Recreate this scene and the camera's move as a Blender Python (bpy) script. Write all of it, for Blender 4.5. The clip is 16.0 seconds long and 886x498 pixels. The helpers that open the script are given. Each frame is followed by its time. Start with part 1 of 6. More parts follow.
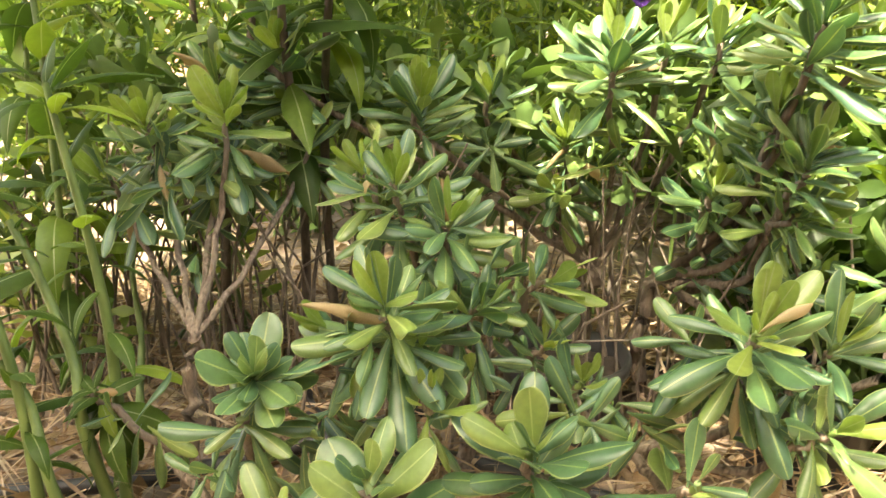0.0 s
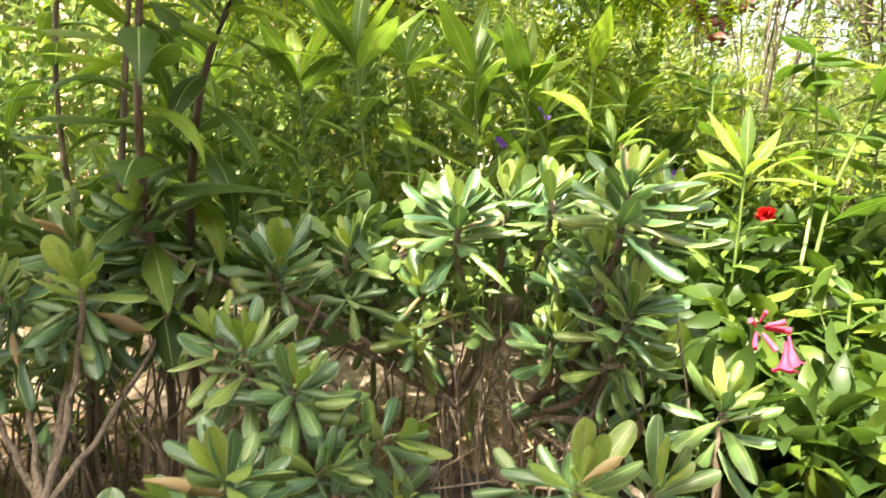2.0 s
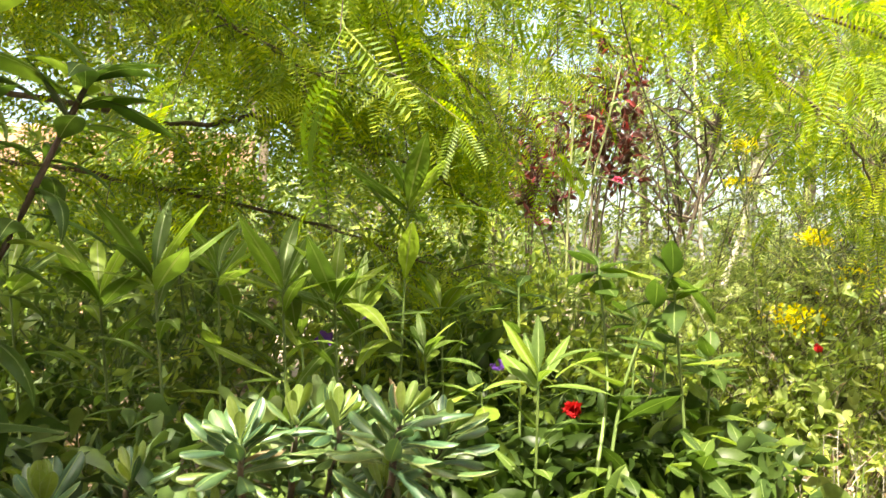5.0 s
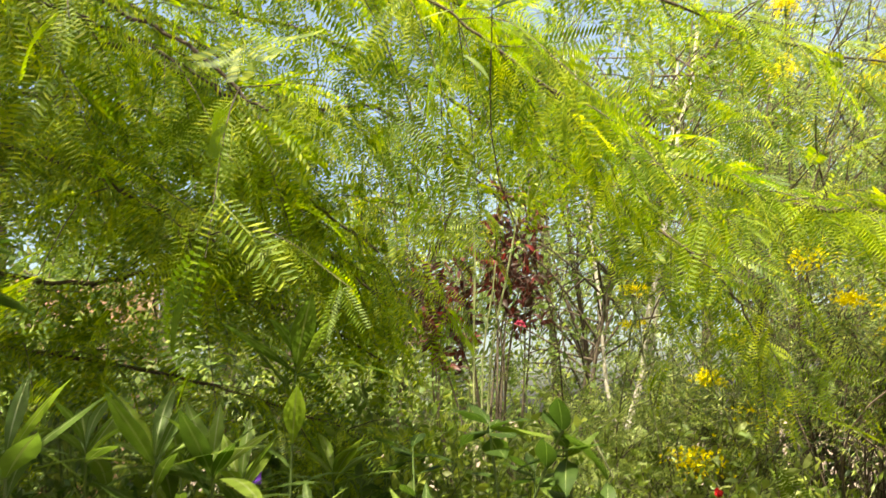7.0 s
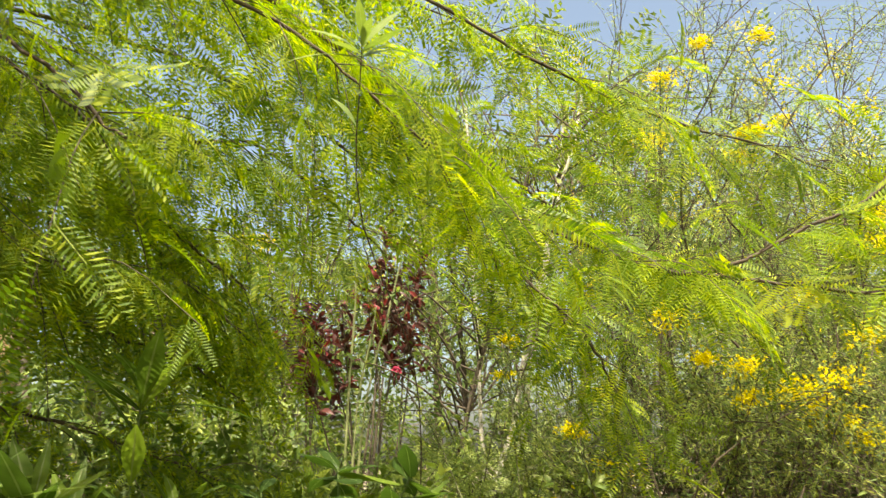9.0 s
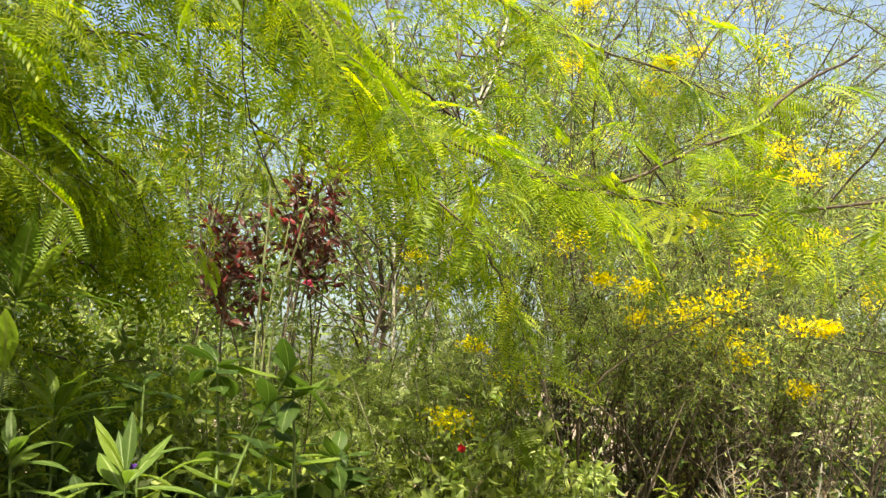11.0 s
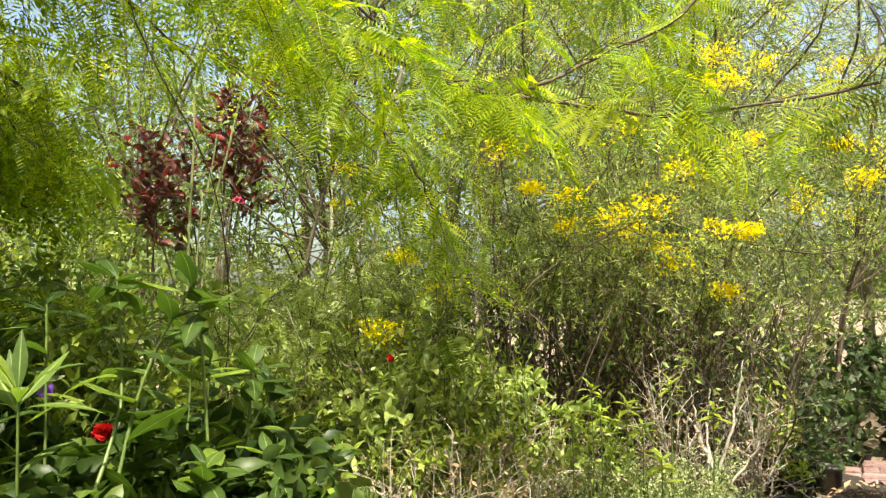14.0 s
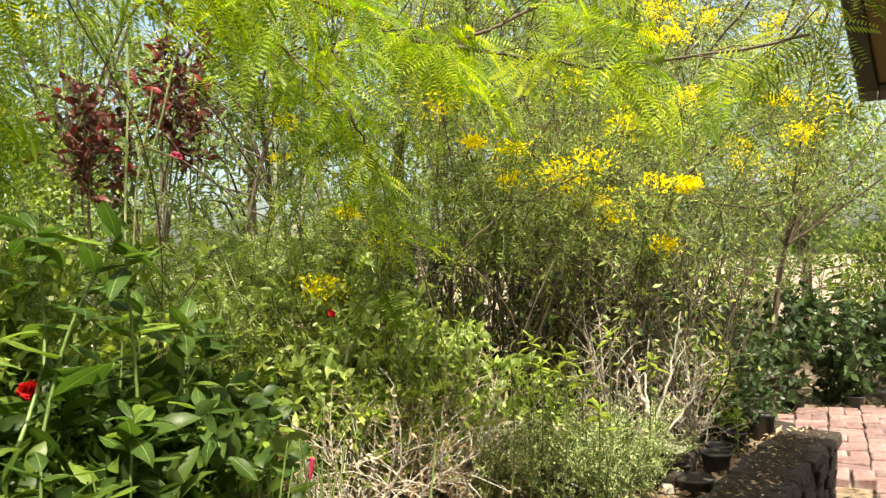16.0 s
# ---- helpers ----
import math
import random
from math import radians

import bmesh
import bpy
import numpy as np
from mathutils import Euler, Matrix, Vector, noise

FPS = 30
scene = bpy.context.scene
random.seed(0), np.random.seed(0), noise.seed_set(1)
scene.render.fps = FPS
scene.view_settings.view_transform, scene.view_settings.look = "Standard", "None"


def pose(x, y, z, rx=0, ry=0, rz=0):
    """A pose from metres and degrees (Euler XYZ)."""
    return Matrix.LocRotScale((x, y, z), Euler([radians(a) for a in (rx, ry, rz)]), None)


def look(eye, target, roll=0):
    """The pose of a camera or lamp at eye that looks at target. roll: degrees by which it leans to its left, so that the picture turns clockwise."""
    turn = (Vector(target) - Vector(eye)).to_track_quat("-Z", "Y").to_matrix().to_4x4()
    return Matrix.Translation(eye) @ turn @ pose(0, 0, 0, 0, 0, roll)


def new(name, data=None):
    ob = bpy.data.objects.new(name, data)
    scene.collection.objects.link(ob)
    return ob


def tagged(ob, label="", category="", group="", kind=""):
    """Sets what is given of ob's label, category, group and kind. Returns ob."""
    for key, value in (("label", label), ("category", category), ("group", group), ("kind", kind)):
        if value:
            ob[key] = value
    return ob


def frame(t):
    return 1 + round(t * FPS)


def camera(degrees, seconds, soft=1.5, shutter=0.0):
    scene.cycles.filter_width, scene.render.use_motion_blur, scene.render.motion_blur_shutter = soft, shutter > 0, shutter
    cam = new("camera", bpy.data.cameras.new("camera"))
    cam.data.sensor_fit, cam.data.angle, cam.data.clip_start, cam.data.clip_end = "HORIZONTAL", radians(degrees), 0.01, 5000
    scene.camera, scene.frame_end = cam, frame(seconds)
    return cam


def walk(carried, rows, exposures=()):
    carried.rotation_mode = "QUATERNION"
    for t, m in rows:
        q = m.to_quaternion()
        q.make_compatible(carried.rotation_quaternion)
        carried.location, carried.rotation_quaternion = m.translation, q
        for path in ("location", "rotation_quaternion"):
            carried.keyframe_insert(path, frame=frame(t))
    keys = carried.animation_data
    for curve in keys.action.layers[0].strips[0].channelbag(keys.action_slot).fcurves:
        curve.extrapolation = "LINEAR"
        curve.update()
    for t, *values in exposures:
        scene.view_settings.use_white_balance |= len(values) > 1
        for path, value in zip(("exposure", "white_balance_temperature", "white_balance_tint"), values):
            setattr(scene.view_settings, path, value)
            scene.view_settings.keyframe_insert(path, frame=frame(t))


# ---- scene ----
# the camera and its walk
cam = camera(59.3, 16.0, soft=1.25, shutter=0.5)
PATH = [
    (0, (0.054, 0.045, 0.782), (0.001, 1.956, 0.196), 0.71),
    (0.5, (0.064, 0.035, 0.795), (0.061, 1.961, 0.257), 0.90),
    (1, (0.077, 0.016, 0.808), (0.129, 1.961, 0.346), 0.78),
    (1.5, (0.092, 0.015, 0.824), (0.203, 1.972, 0.426), 0.67),
    (2, (0.111, 0.016, 0.840), (0.280, 1.982, 0.512), 0.26),
    (2.5, (0.133, 0.012, 0.856), (0.354, 1.984, 0.604), -0.17),
    (3, (0.157, 0.001, 0.873), (0.432, 1.974, 0.698), -0.49),
    (3.5, (0.172, -0.010, 0.889), (0.497, 1.960, 0.777), -0.71),
    (4, (0.186, -0.014, 0.899), (0.568, 1.948, 0.846), -0.63),
    (4.2, (0.189, -0.014, 0.903), (0.597, 1.944, 0.875), -0.59),
    (6.5, (0.225, -0.039, 0.936), (0.870, 1.825, 1.268), -1.20),
    (7, (0.246, -0.034, 0.951), (0.940, 1.793, 1.374), -2.40),
    (7.5, (0.265, -0.064, 0.959), (1.007, 1.725, 1.457), -2.30),
    (8, (0.282, -0.085, 0.963), (1.079, 1.667, 1.507), -1.89),
    (8.5, (0.289, -0.092, 0.960), (1.146, 1.629, 1.512), -1.29),
    (9, (0.300, -0.066, 0.946), (1.221, 1.628, 1.475), -0.99),
    (9.5, (0.313, -0.074, 0.930), (1.290, 1.603, 1.414), -0.52),
    (9.7, (0.315, -0.074, 0.925), (1.315, 1.594, 1.390), -0.20),
    (11.8, (0.401, -0.129, 0.891), (1.515, 1.507, 1.176), 0.32),
    (12, (0.403, -0.124, 0.891), (1.528, 1.508, 1.158), 0.23),
    (12.5, (0.412, -0.128, 0.885), (1.551, 1.500, 1.115), -0.36),
    (13, (0.427, -0.130, 0.885), (1.575, 1.496, 1.080), -0.65),
    (13.5, (0.439, -0.132, 0.882), (1.604, 1.485, 1.049), -1.03),
    (14, (0.453, -0.135, 0.882), (1.637, 1.471, 1.025), -1.41),
    (14.5, (0.460, -0.135, 0.879), (1.670, 1.453, 0.999), -1.67),
    (15, (0.466, -0.142, 0.878), (1.696, 1.432, 0.971), -1.85),
    (15.5, (0.475, -0.151, 0.874), (1.729, 1.406, 0.936), -2.01),
    (16, (0.485, -0.145, 0.869), (1.763, 1.393, 0.904), -1.88),
]
EXPOSURES = [(0.0, 3.08, 7800, 5), (1.5, 3.0, 7600, 4), (3.0, 2.64, 6900, 9), (4.0, 2.50, 7200, 9), (6.5, 1.76, 7700, 4), (8.0, 1.34, 7700, 4), (9.5, 1.32, 7600, 4), (13.0, 1.48, 7400, 2), (16.0, 1.50, 7300, 2)]
walk(cam, [(t, look(eye, target, roll)) for t, eye, target, roll in PATH], EXPOSURES)

# ---- light ----
SUN_AZ, SUN_EL = radians(-150), radians(61)  # azimuth from +y towards +x
world = bpy.data.worlds.new("world")
scene.world = world
world.use_nodes = True
wn = world.node_tree
sky = wn.nodes.new("ShaderNodeTexSky")
sky.sky_type, sky.sun_disc = "NISHITA", False
sky.sun_elevation, sky.sun_rotation = SUN_EL, SUN_AZ
sky.dust_density, sky.ozone_density = 5.0, 0.5
wn.links.new(sky.outputs[0], wn.nodes["Background"].inputs[0])
wn.nodes["Background"].inputs[1].default_value = 0.135
lamp = bpy.data.lights.new("sun", "SUN")
lamp.energy, lamp.angle, lamp.color = 4.3, radians(0.5), (1.0, 0.95, 0.86)
sun = new("sun", lamp)
sun_dir = Vector((math.sin(SUN_AZ) * math.cos(SUN_EL), math.cos(SUN_AZ) * math.cos(SUN_EL), math.sin(SUN_EL)))
sun.matrix_world = look(sun_dir * 20, (0, 0, 0))


# ---- materials ----
def nodes_of(name):
    mat = bpy.data.materials.new(name)
    mat.use_nodes = True
    nt = mat.node_tree
    return mat, nt, nt.nodes["Principled BSDF"]


def ramp_node(nt, stops):
    r = nt.nodes.new("ShaderNodeValToRGB")
    while len(r.color_ramp.elements) < len(stops):
        r.color_ramp.elements.new(0.5)
    for e, (p, c) in zip(r.color_ramp.elements, stops):
        e.position, e.color = p, (*c, 1)
    return r


def noise_node(nt, scale, detail=4, rough=0.6):
    co = nt.nodes.new("ShaderNodeTexCoord")
    n = nt.nodes.new("ShaderNodeTexNoise")
    n.inputs["Scale"].default_value, n.inputs["Detail"].default_value, n.inputs["Roughness"].default_value = scale, detail, rough
    nt.links.new(co.outputs["Object"], n.inputs["Vector"])
    return n


def vein_node(nt, pairs):
    """Side veins of a leaf that is one long: bands that run forward from the rib, one to zero."""
    co = nt.nodes.new("ShaderNodeTexCoord")
    sp = nt.nodes.new("ShaderNodeSeparateXYZ")
    nt.links.new(co.outputs["Object"], sp.inputs[0])
    out = sp.outputs[0]
    for op, val in (("ABSOLUTE", None), ("MULTIPLY", -0.75)):
        m = nt.nodes.new("ShaderNodeMath")
        m.operation = op
        nt.links.new(out, m.inputs[0])
        if val is not None:
            m.inputs[1].default_value = val
        out = m.outputs[0]
    add = nt.nodes.new("ShaderNodeMath")
    nt.links.new(sp.outputs[1], add.inputs[0])
    nt.links.new(out, add.inputs[1])
    out = add.outputs[0]
    for op, val in (("MULTIPLY", pairs * 6.2832), ("SINE", None), ("ABSOLUTE", None)):
        m = nt.nodes.new("ShaderNodeMath")
        m.operation = op
        nt.links.new(out, m.inputs[0])
        if val is not None:
            m.inputs[1].default_value = val
        out = m.outputs[0]
    return out


def leaf_mat(name, stops, rough=0.4, through_light=0.35, islands=False, spec=0.5, grain=60.0, glow=(1.22, 1.27, 0.68), veins=0):
    """A leaf: colour by leaf, mottling, a glossy top and light that comes through the blade."""
    mat, nt, b = nodes_of(name)
    if islands:
        src = nt.nodes.new("ShaderNodeNewGeometry").outputs["Random Per Island"]
    else:
        src = nt.nodes.new("ShaderNodeObjectInfo").outputs["Random"]
    r = ramp_node(nt, stops)
    nt.links.new(src, r.inputs[0])
    n = noise_node(nt, grain)
    mr = nt.nodes.new("ShaderNodeMapRange")
    mr.inputs["To Min"].default_value, mr.inputs["To Max"].default_value = 0.65, 1.3
    nt.links.new(n.outputs[0], mr.inputs[0])
    mul = nt.nodes.new("ShaderNodeVectorMath")
    mul.operation = "SCALE"
    nt.links.new(r.outputs[0], mul.inputs[0])
    nt.links.new(mr.outputs[0], mul.inputs["Scale"])
    nt.links.new(mul.outputs[0], b.inputs["Base Color"])
    b.inputs["Roughness"].default_value = rough
    b.inputs["Specular IOR Level"].default_value = spec
    bump = nt.nodes.new("ShaderNodeBump")
    bump.inputs["Strength"].default_value, bump.inputs["Distance"].default_value = 0.15, 0.002
    nt.links.new(n.outputs[0], bump.inputs["Height"])
    if veins:
        v = vein_node(nt, veins)
        hill = nt.nodes.new("ShaderNodeMath")
        hill.operation = "MULTIPLY_ADD"
        hill.inputs[1].default_value = 0.4
        nt.links.new(v, hill.inputs[0])
        nt.links.new(n.outputs[0], hill.inputs[2])
        nt.links.new(hill.outputs[0], bump.inputs["Height"])
        bump.inputs["Strength"].default_value, bump.inputs["Distance"].default_value = 0.10, 0.0008
        # age spots and paler, drier patches
        n2 = noise_node(nt, 3.0, 5, 0.65)
        spot = ramp_node(nt, [(0.0, (1, 1, 1)), (0.56, (1, 1, 1)), (0.72, (1.5, 1.25, 1.0))])
        nt.links.new(n2.outputs[0], spot.inputs[0])
        m2 = nt.nodes.new("ShaderNodeVectorMath")
        m2.operation = "MULTIPLY"
        nt.links.new(mul.outputs[0], m2.inputs[0])
        nt.links.new(spot.outputs[0], m2.inputs[1])
        nt.links.new(m2.outputs[0], b.inputs["Base Color"])
        gl = nt.nodes.new("ShaderNodeMapRange")
        gl.inputs["To Min"].default_value, gl.inputs["To Max"].default_value = rough - 0.08, rough + 0.2
        nt.links.new(n2.outputs[0], gl.inputs[0])
        nt.links.new(gl.outputs[0], b.inputs["Roughness"])
    nt.links.new(bump.outputs[0], b.inputs["Normal"])
    tint = nt.nodes.new("ShaderNodeVectorMath")
    tint.operation = "MULTIPLY"
    tint.inputs[1].default_value = glow
    nt.links.new(mul.outputs[0], tint.inputs[0])
    tr = nt.nodes.new("ShaderNodeBsdfTranslucent")
    nt.links.new(tint.outputs[0], tr.inputs[0])
    mix = nt.nodes.new("ShaderNodeMixShader")
    mix.inputs[0].default_value = through_light
    nt.links.new(b.outputs[0], mix.inputs[1])
    nt.links.new(tr.outputs[0], mix.inputs[2])
    nt.links.new(mix.outputs[0], nt.nodes["Material Output"].inputs[0])
    return mat


def rough_mat(name, c1, c2, scale=30.0, rough=0.85, bump=0.5, stretch=(1, 1, 1), c3=None, dist=0.01, by_object=0.0):
    """Bark, soil, brick and the like: two colours mottled at two scales, with relief."""
    mat, nt, b = nodes_of(name)
    co = nt.nodes.new("ShaderNodeTexCoord")
    mp = nt.nodes.new("ShaderNodeMapping")
    mp.inputs["Scale"].default_value = stretch
    nt.links.new(co.outputs["Object"], mp.inputs[0])
    n = nt.nodes.new("ShaderNodeTexNoise")
    n.inputs["Scale"].default_value, n.inputs["Detail"].default_value = scale, 8
    n2 = nt.nodes.new("ShaderNodeTexNoise")
    n2.inputs["Scale"].default_value, n2.inputs["Detail"].default_value = scale * 0.13, 3
    nt.links.new(mp.outputs[0], n.inputs[0])
    nt.links.new(mp.outputs[0], n2.inputs[0])
    r = ramp_node(nt, [(0.35, c1), (0.65, c2)])
    nt.links.new(n.outputs[0], r.inputs[0])
    mix = nt.nodes.new("ShaderNodeMix")
    mix.data_type = "RGBA"
    r2 = ramp_node(nt, [(0.42, (0, 0, 0)), (0.62, (1, 1, 1))])
    nt.links.new(n2.outputs[0], r2.inputs[0])
    nt.links.new(r2.outputs[0], mix.inputs[0])
    nt.links.new(r.outputs[0], mix.inputs[6])
    mix.inputs[7].default_value = (*(c3 or tuple(0.5 * (p + q) for p, q in zip(c1, c2))), 1)
    out = mix.outputs[2]
    if by_object:
        oi = nt.nodes.new("ShaderNodeObjectInfo")
        mr = nt.nodes.new("ShaderNodeMapRange")
        mr.inputs["To Min"].default_value, mr.inputs["To Max"].default_value = 1 - by_object, 1 + by_object
        nt.links.new(oi.outputs["Random"], mr.inputs[0])
        sc = nt.nodes.new("ShaderNodeVectorMath")
        sc.operation = "SCALE"
        nt.links.new(out, sc.inputs[0])
        nt.links.new(mr.outputs[0], sc.inputs["Scale"])
        out = sc.outputs[0]
    nt.links.new(out, b.inputs["Base Color"])
    b.inputs["Roughness"].default_value = rough
    bp = nt.nodes.new("ShaderNodeBump")
    bp.inputs["Strength"].default_value, bp.inputs["Distance"].default_value = bump, dist
    nt.links.new(n.outputs[0], bp.inputs["Height"])
    nt.links.new(bp.outputs[0], b.inputs["Normal"])
    return mat


M = {}
M["glossy"] = leaf_mat("glossy_leaf", [(0, (0.044, 0.104, 0.046)), (0.45, (0.070, 0.145, 0.054)), (0.8, (0.108, 0.182, 0.052)), (1, (0.175, 0.24, 0.055))], 0.33, 0.22, spec=0.75, veins=7, grain=9)
M["glossy_i"] = leaf_mat("glossy_leaf_mass", [(0, (0.06, 0.11, 0.035)), (0.6, (0.10, 0.165, 0.045)), (1, (0.18, 0.25, 0.055))], 0.45, 0.25, True)
M["young"] = leaf_mat("young_leaf", [(0, (0.14, 0.215, 0.05)), (1, (0.24, 0.31, 0.07))], 0.4, 0.4, veins=7, grain=9)
M["lime"] = leaf_mat("lime_leaf", [(0, (0.22, 0.31, 0.035)), (1, (0.36, 0.43, 0.055))], 0.45, 0.5, spec=0.35, veins=8, grain=9)
M["rib"] = leaf_mat("leaf_rib", [(0, (0.19, 0.26, 0.09)), (1, (0.29, 0.35, 0.13))], 0.45, 0.2)
M["dead"] = leaf_mat("dead_leaf", [(0, (0.26, 0.18, 0.09)), (1, (0.42, 0.34, 0.20))], 0.7, 0.25, spec=0.2)
M["lance"] = leaf_mat("lance_leaf", [(0, (0.08, 0.14, 0.03)), (0.6, (0.14, 0.22, 0.04)), (1, (0.24, 0.33, 0.05))], 0.45, 0.48, spec=0.3, veins=8, grain=9)
M["broad"] = leaf_mat("broad_leaf", [(0, (0.04, 0.078, 0.016)), (0.7, (0.07, 0.125, 0.022)), (1, (0.22, 0.31, 0.045))], 0.45, 0.48, spec=0.3, veins=5, grain=9)
# darker copy of the broad leaf: shade from the leaves above is in its colour
M["broad_i"] = leaf_mat("shaded_broad_leaf_mass", [(0, (0.03, 0.06, 0.014)), (0.7, (0.052, 0.092, 0.018)), (1, (0.13, 0.19, 0.03))], 0.42, 0.45, True, spec=0.35)
FEATHER_RAMP = [(0, (0.085, 0.165, 0.014)), (0.6, (0.23, 0.335, 0.02)), (1, (0.42, 0.48, 0.025))]
M["feather"] = leaf_mat("feather_leaf", FEATHER_RAMP, 0.5, 0.6, glow=(1.35, 1.3, 0.4))
M["feather_i"] = leaf_mat("feather_leaf_mass", FEATHER_RAMP, 0.5, 0.6, True, glow=(1.35, 1.3, 0.4))
M["needle"] = leaf_mat("needle_leaf", [(0, (0.08, 0.15, 0.05)), (0.5, (0.23, 0.32, 0.08)), (1, (0.50, 0.54, 0.13))], 0.5, 0.38, True)
M["hedge"] = leaf_mat("hedge_leaf", [(0, (0.08, 0.135, 0.035)), (0.6, (0.17, 0.25, 0.06)), (1, (0.33, 0.39, 0.10))], 0.5, 0.4, True, grain=8)
M["fresh"] = leaf_mat("fresh_leaf", [(0, (0.12, 0.19, 0.03)), (0.6, (0.24, 0.32, 0.05)), (1, (0.42, 0.48, 0.09))], 0.42, 0.4, True, grain=20)
M["pale"] = leaf_mat("pale_leaf", [(0, (0.20, 0.28, 0.08)), (0.6, (0.36, 0.44, 0.14)), (1, (0.54, 0.60, 0.22))], 0.45, 0.4, True, grain=20)
M["garden"] = leaf_mat("garden_leaf", [(0, (0.06, 0.115, 0.025)), (0.6, (0.115, 0.185, 0.035)), (1, (0.22, 0.29, 0.055))], 0.45, 0.45, True, grain=15)
M["hedge_dark"] = leaf_mat("dark_hedge_leaf", [(0, (0.03, 0.055, 0.02)), (1, (0.065, 0.11, 0.032))], 0.45, 0.3, True, grain=8)
M["silver"] = leaf_mat("silver_leaf", [(0, (0.36, 0.42, 0.21)), (1, (0.60, 0.63, 0.34))], 0.6, 0.3, True)
M["red_leaf"] = leaf_mat("red_leaf", [(0, (0.055, 0.04, 0.025)), (0.5, (0.10, 0.042, 0.034)), (0.85, (0.16, 0.045, 0.04)), (1, (0.34, 0.06, 0.06))], 0.4, 0.35, True, glow=(1.3, 0.6, 0.5))
M["yellow"] = leaf_mat("yellow_petal", [(0, (0.86, 0.69, 0.012)), (1, (0.92, 0.83, 0.02))], 0.6, 0.35, True, spec=0.2, glow=(1.0, 1.02, 0.5))
M["red_petal"] = leaf_mat("red_petal", [(0, (0.34, 0.008, 0.014)), (1, (0.52, 0.02, 0.024))], 0.5, 0.3, spec=0.3, glow=(1, 0.5, 0.5))
M["pink_petal"] = leaf_mat("pink_petal", [(0, (0.48, 0.035, 0.10)), (1, (0.62, 0.09, 0.19))], 0.5, 0.35, spec=0.3, glow=(1, 0.6, 0.8))
M["purple_petal"] = leaf_mat("purple_petal", [(0, (0.17, 0.065, 0.46)), (1, (0.24, 0.10, 0.55))], 0.5, 0.4, spec=0.2, glow=(1, 0.8, 1.1))
M["bark"] = rough_mat("brown_bark", (0.085, 0.064, 0.045), (0.25, 0.20, 0.15), 300, 0.9, 1.0, (1, 1, 0.25), dist=0.003)
M["bark_dark"] = rough_mat("dark_bark", (0.045, 0.032, 0.022), (0.12, 0.09, 0.06), 200, 0.85, 0.6, (1, 1, 0.3), dist=0.002)
M["bark_pale"] = rough_mat("pale_bark", (0.36, 0.32, 0.26), (0.60, 0.56, 0.48), 120, 0.8, 0.5, (1, 1, 0.4), dist=0.002)
M["dry"] = rough_mat("dry_twig", (0.22, 0.20, 0.165), (0.58, 0.545, 0.48), 150, 0.9, 0.4, dist=0.002)
M["green_stem"] = rough_mat("green_stem", (0.075, 0.125, 0.03), (0.15, 0.21, 0.055), 120, 0.5, 0.3, (1, 1, 0.2), dist=0.001)
M["twig"] = rough_mat("olive_twig", (0.085, 0.095, 0.04), (0.17, 0.17, 0.075), 120, 0.7, 0.3, (1, 1, 0.3), dist=0.001)
M["cane"] = rough_mat("pale_cane", (0.20, 0.23, 0.09), (0.36, 0.37, 0.18), 90, 0.6, 0.3, (1, 1, 0.3), dist=0.001)
M["soil"] = rough_mat("dry_soil", (0.11, 0.075, 0.05), (0.25, 0.185, 0.13), 22, 0.95, 0.8, c3=(0.29, 0.225, 0.165), dist=0.02)
M["litter"] = leaf_mat("leaf_litter", [(0, (0.16, 0.10, 0.06)), (0.5, (0.32, 0.22, 0.13)), (1, (0.52, 0.41, 0.29))], 0.8, 0.15, True, spec=0.2)
M["compost"] = rough_mat("dark_compost", (0.014, 0.010, 0.008), (0.048, 0.034, 0.022), 60, 0.95, 0.8, dist=0.008)
M["hose"] = rough_mat("black_hose", (0.012, 0.012, 0.013), (0.035, 0.034, 0.034), 60, 0.4, 0.15, dist=0.001)
M["pot"] = rough_mat("black_plastic", (0.015, 0.015, 0.016), (0.05, 0.048, 0.046), 40, 0.45, 0.15, dist=0.002)
M["brick"] = rough_mat("red_paver", (0.165, 0.083, 0.078), (0.235, 0.150, 0.143), 45, 0.9, 0.5, c3=(0.25, 0.195, 0.19), dist=0.004, by_object=0.3)
# near black: the shelter roof's shade is put into this stone colour
M["stone"] = rough_mat("shade_dark_stone", (0.014, 0.010, 0.008), (0.050, 0.038, 0.029), 34, 0.95, 0.9, c3=(0.032, 0.023, 0.017), dist=0.010, by_object=0.3)
M["rock"] = rough_mat("pale_rock", (0.22, 0.20, 0.175), (0.42, 0.39, 0.35), 40, 0.95, 0.8, dist=0.006)
M["timber"] = rough_mat("brown_timber", (0.075, 0.042, 0.006), (0.14, 0.085, 0.012), 60, 0.7, 0.4, (1, 8, 8), dist=0.002)
M["timber_dark"] = rough_mat("dark_timber", (0.022, 0.017, 0.007), (0.05, 0.038, 0.014), 60, 0.8, 0.4, (1, 8, 8), dist=0.002)
M["render"] = rough_mat("terracotta_render", (0.45, 0.24, 0.15), (0.56, 0.33, 0.22), 14, 0.9, 0.3, c3=(0.60, 0.40, 0.29), dist=0.01)


# ---- geometry tools ----
rng = np.random.default_rng(11)


def unit(a):
    a = np.asarray(a, float)
    return a / np.maximum(np.linalg.norm(a, axis=-1, keepdims=True), 1e-9)


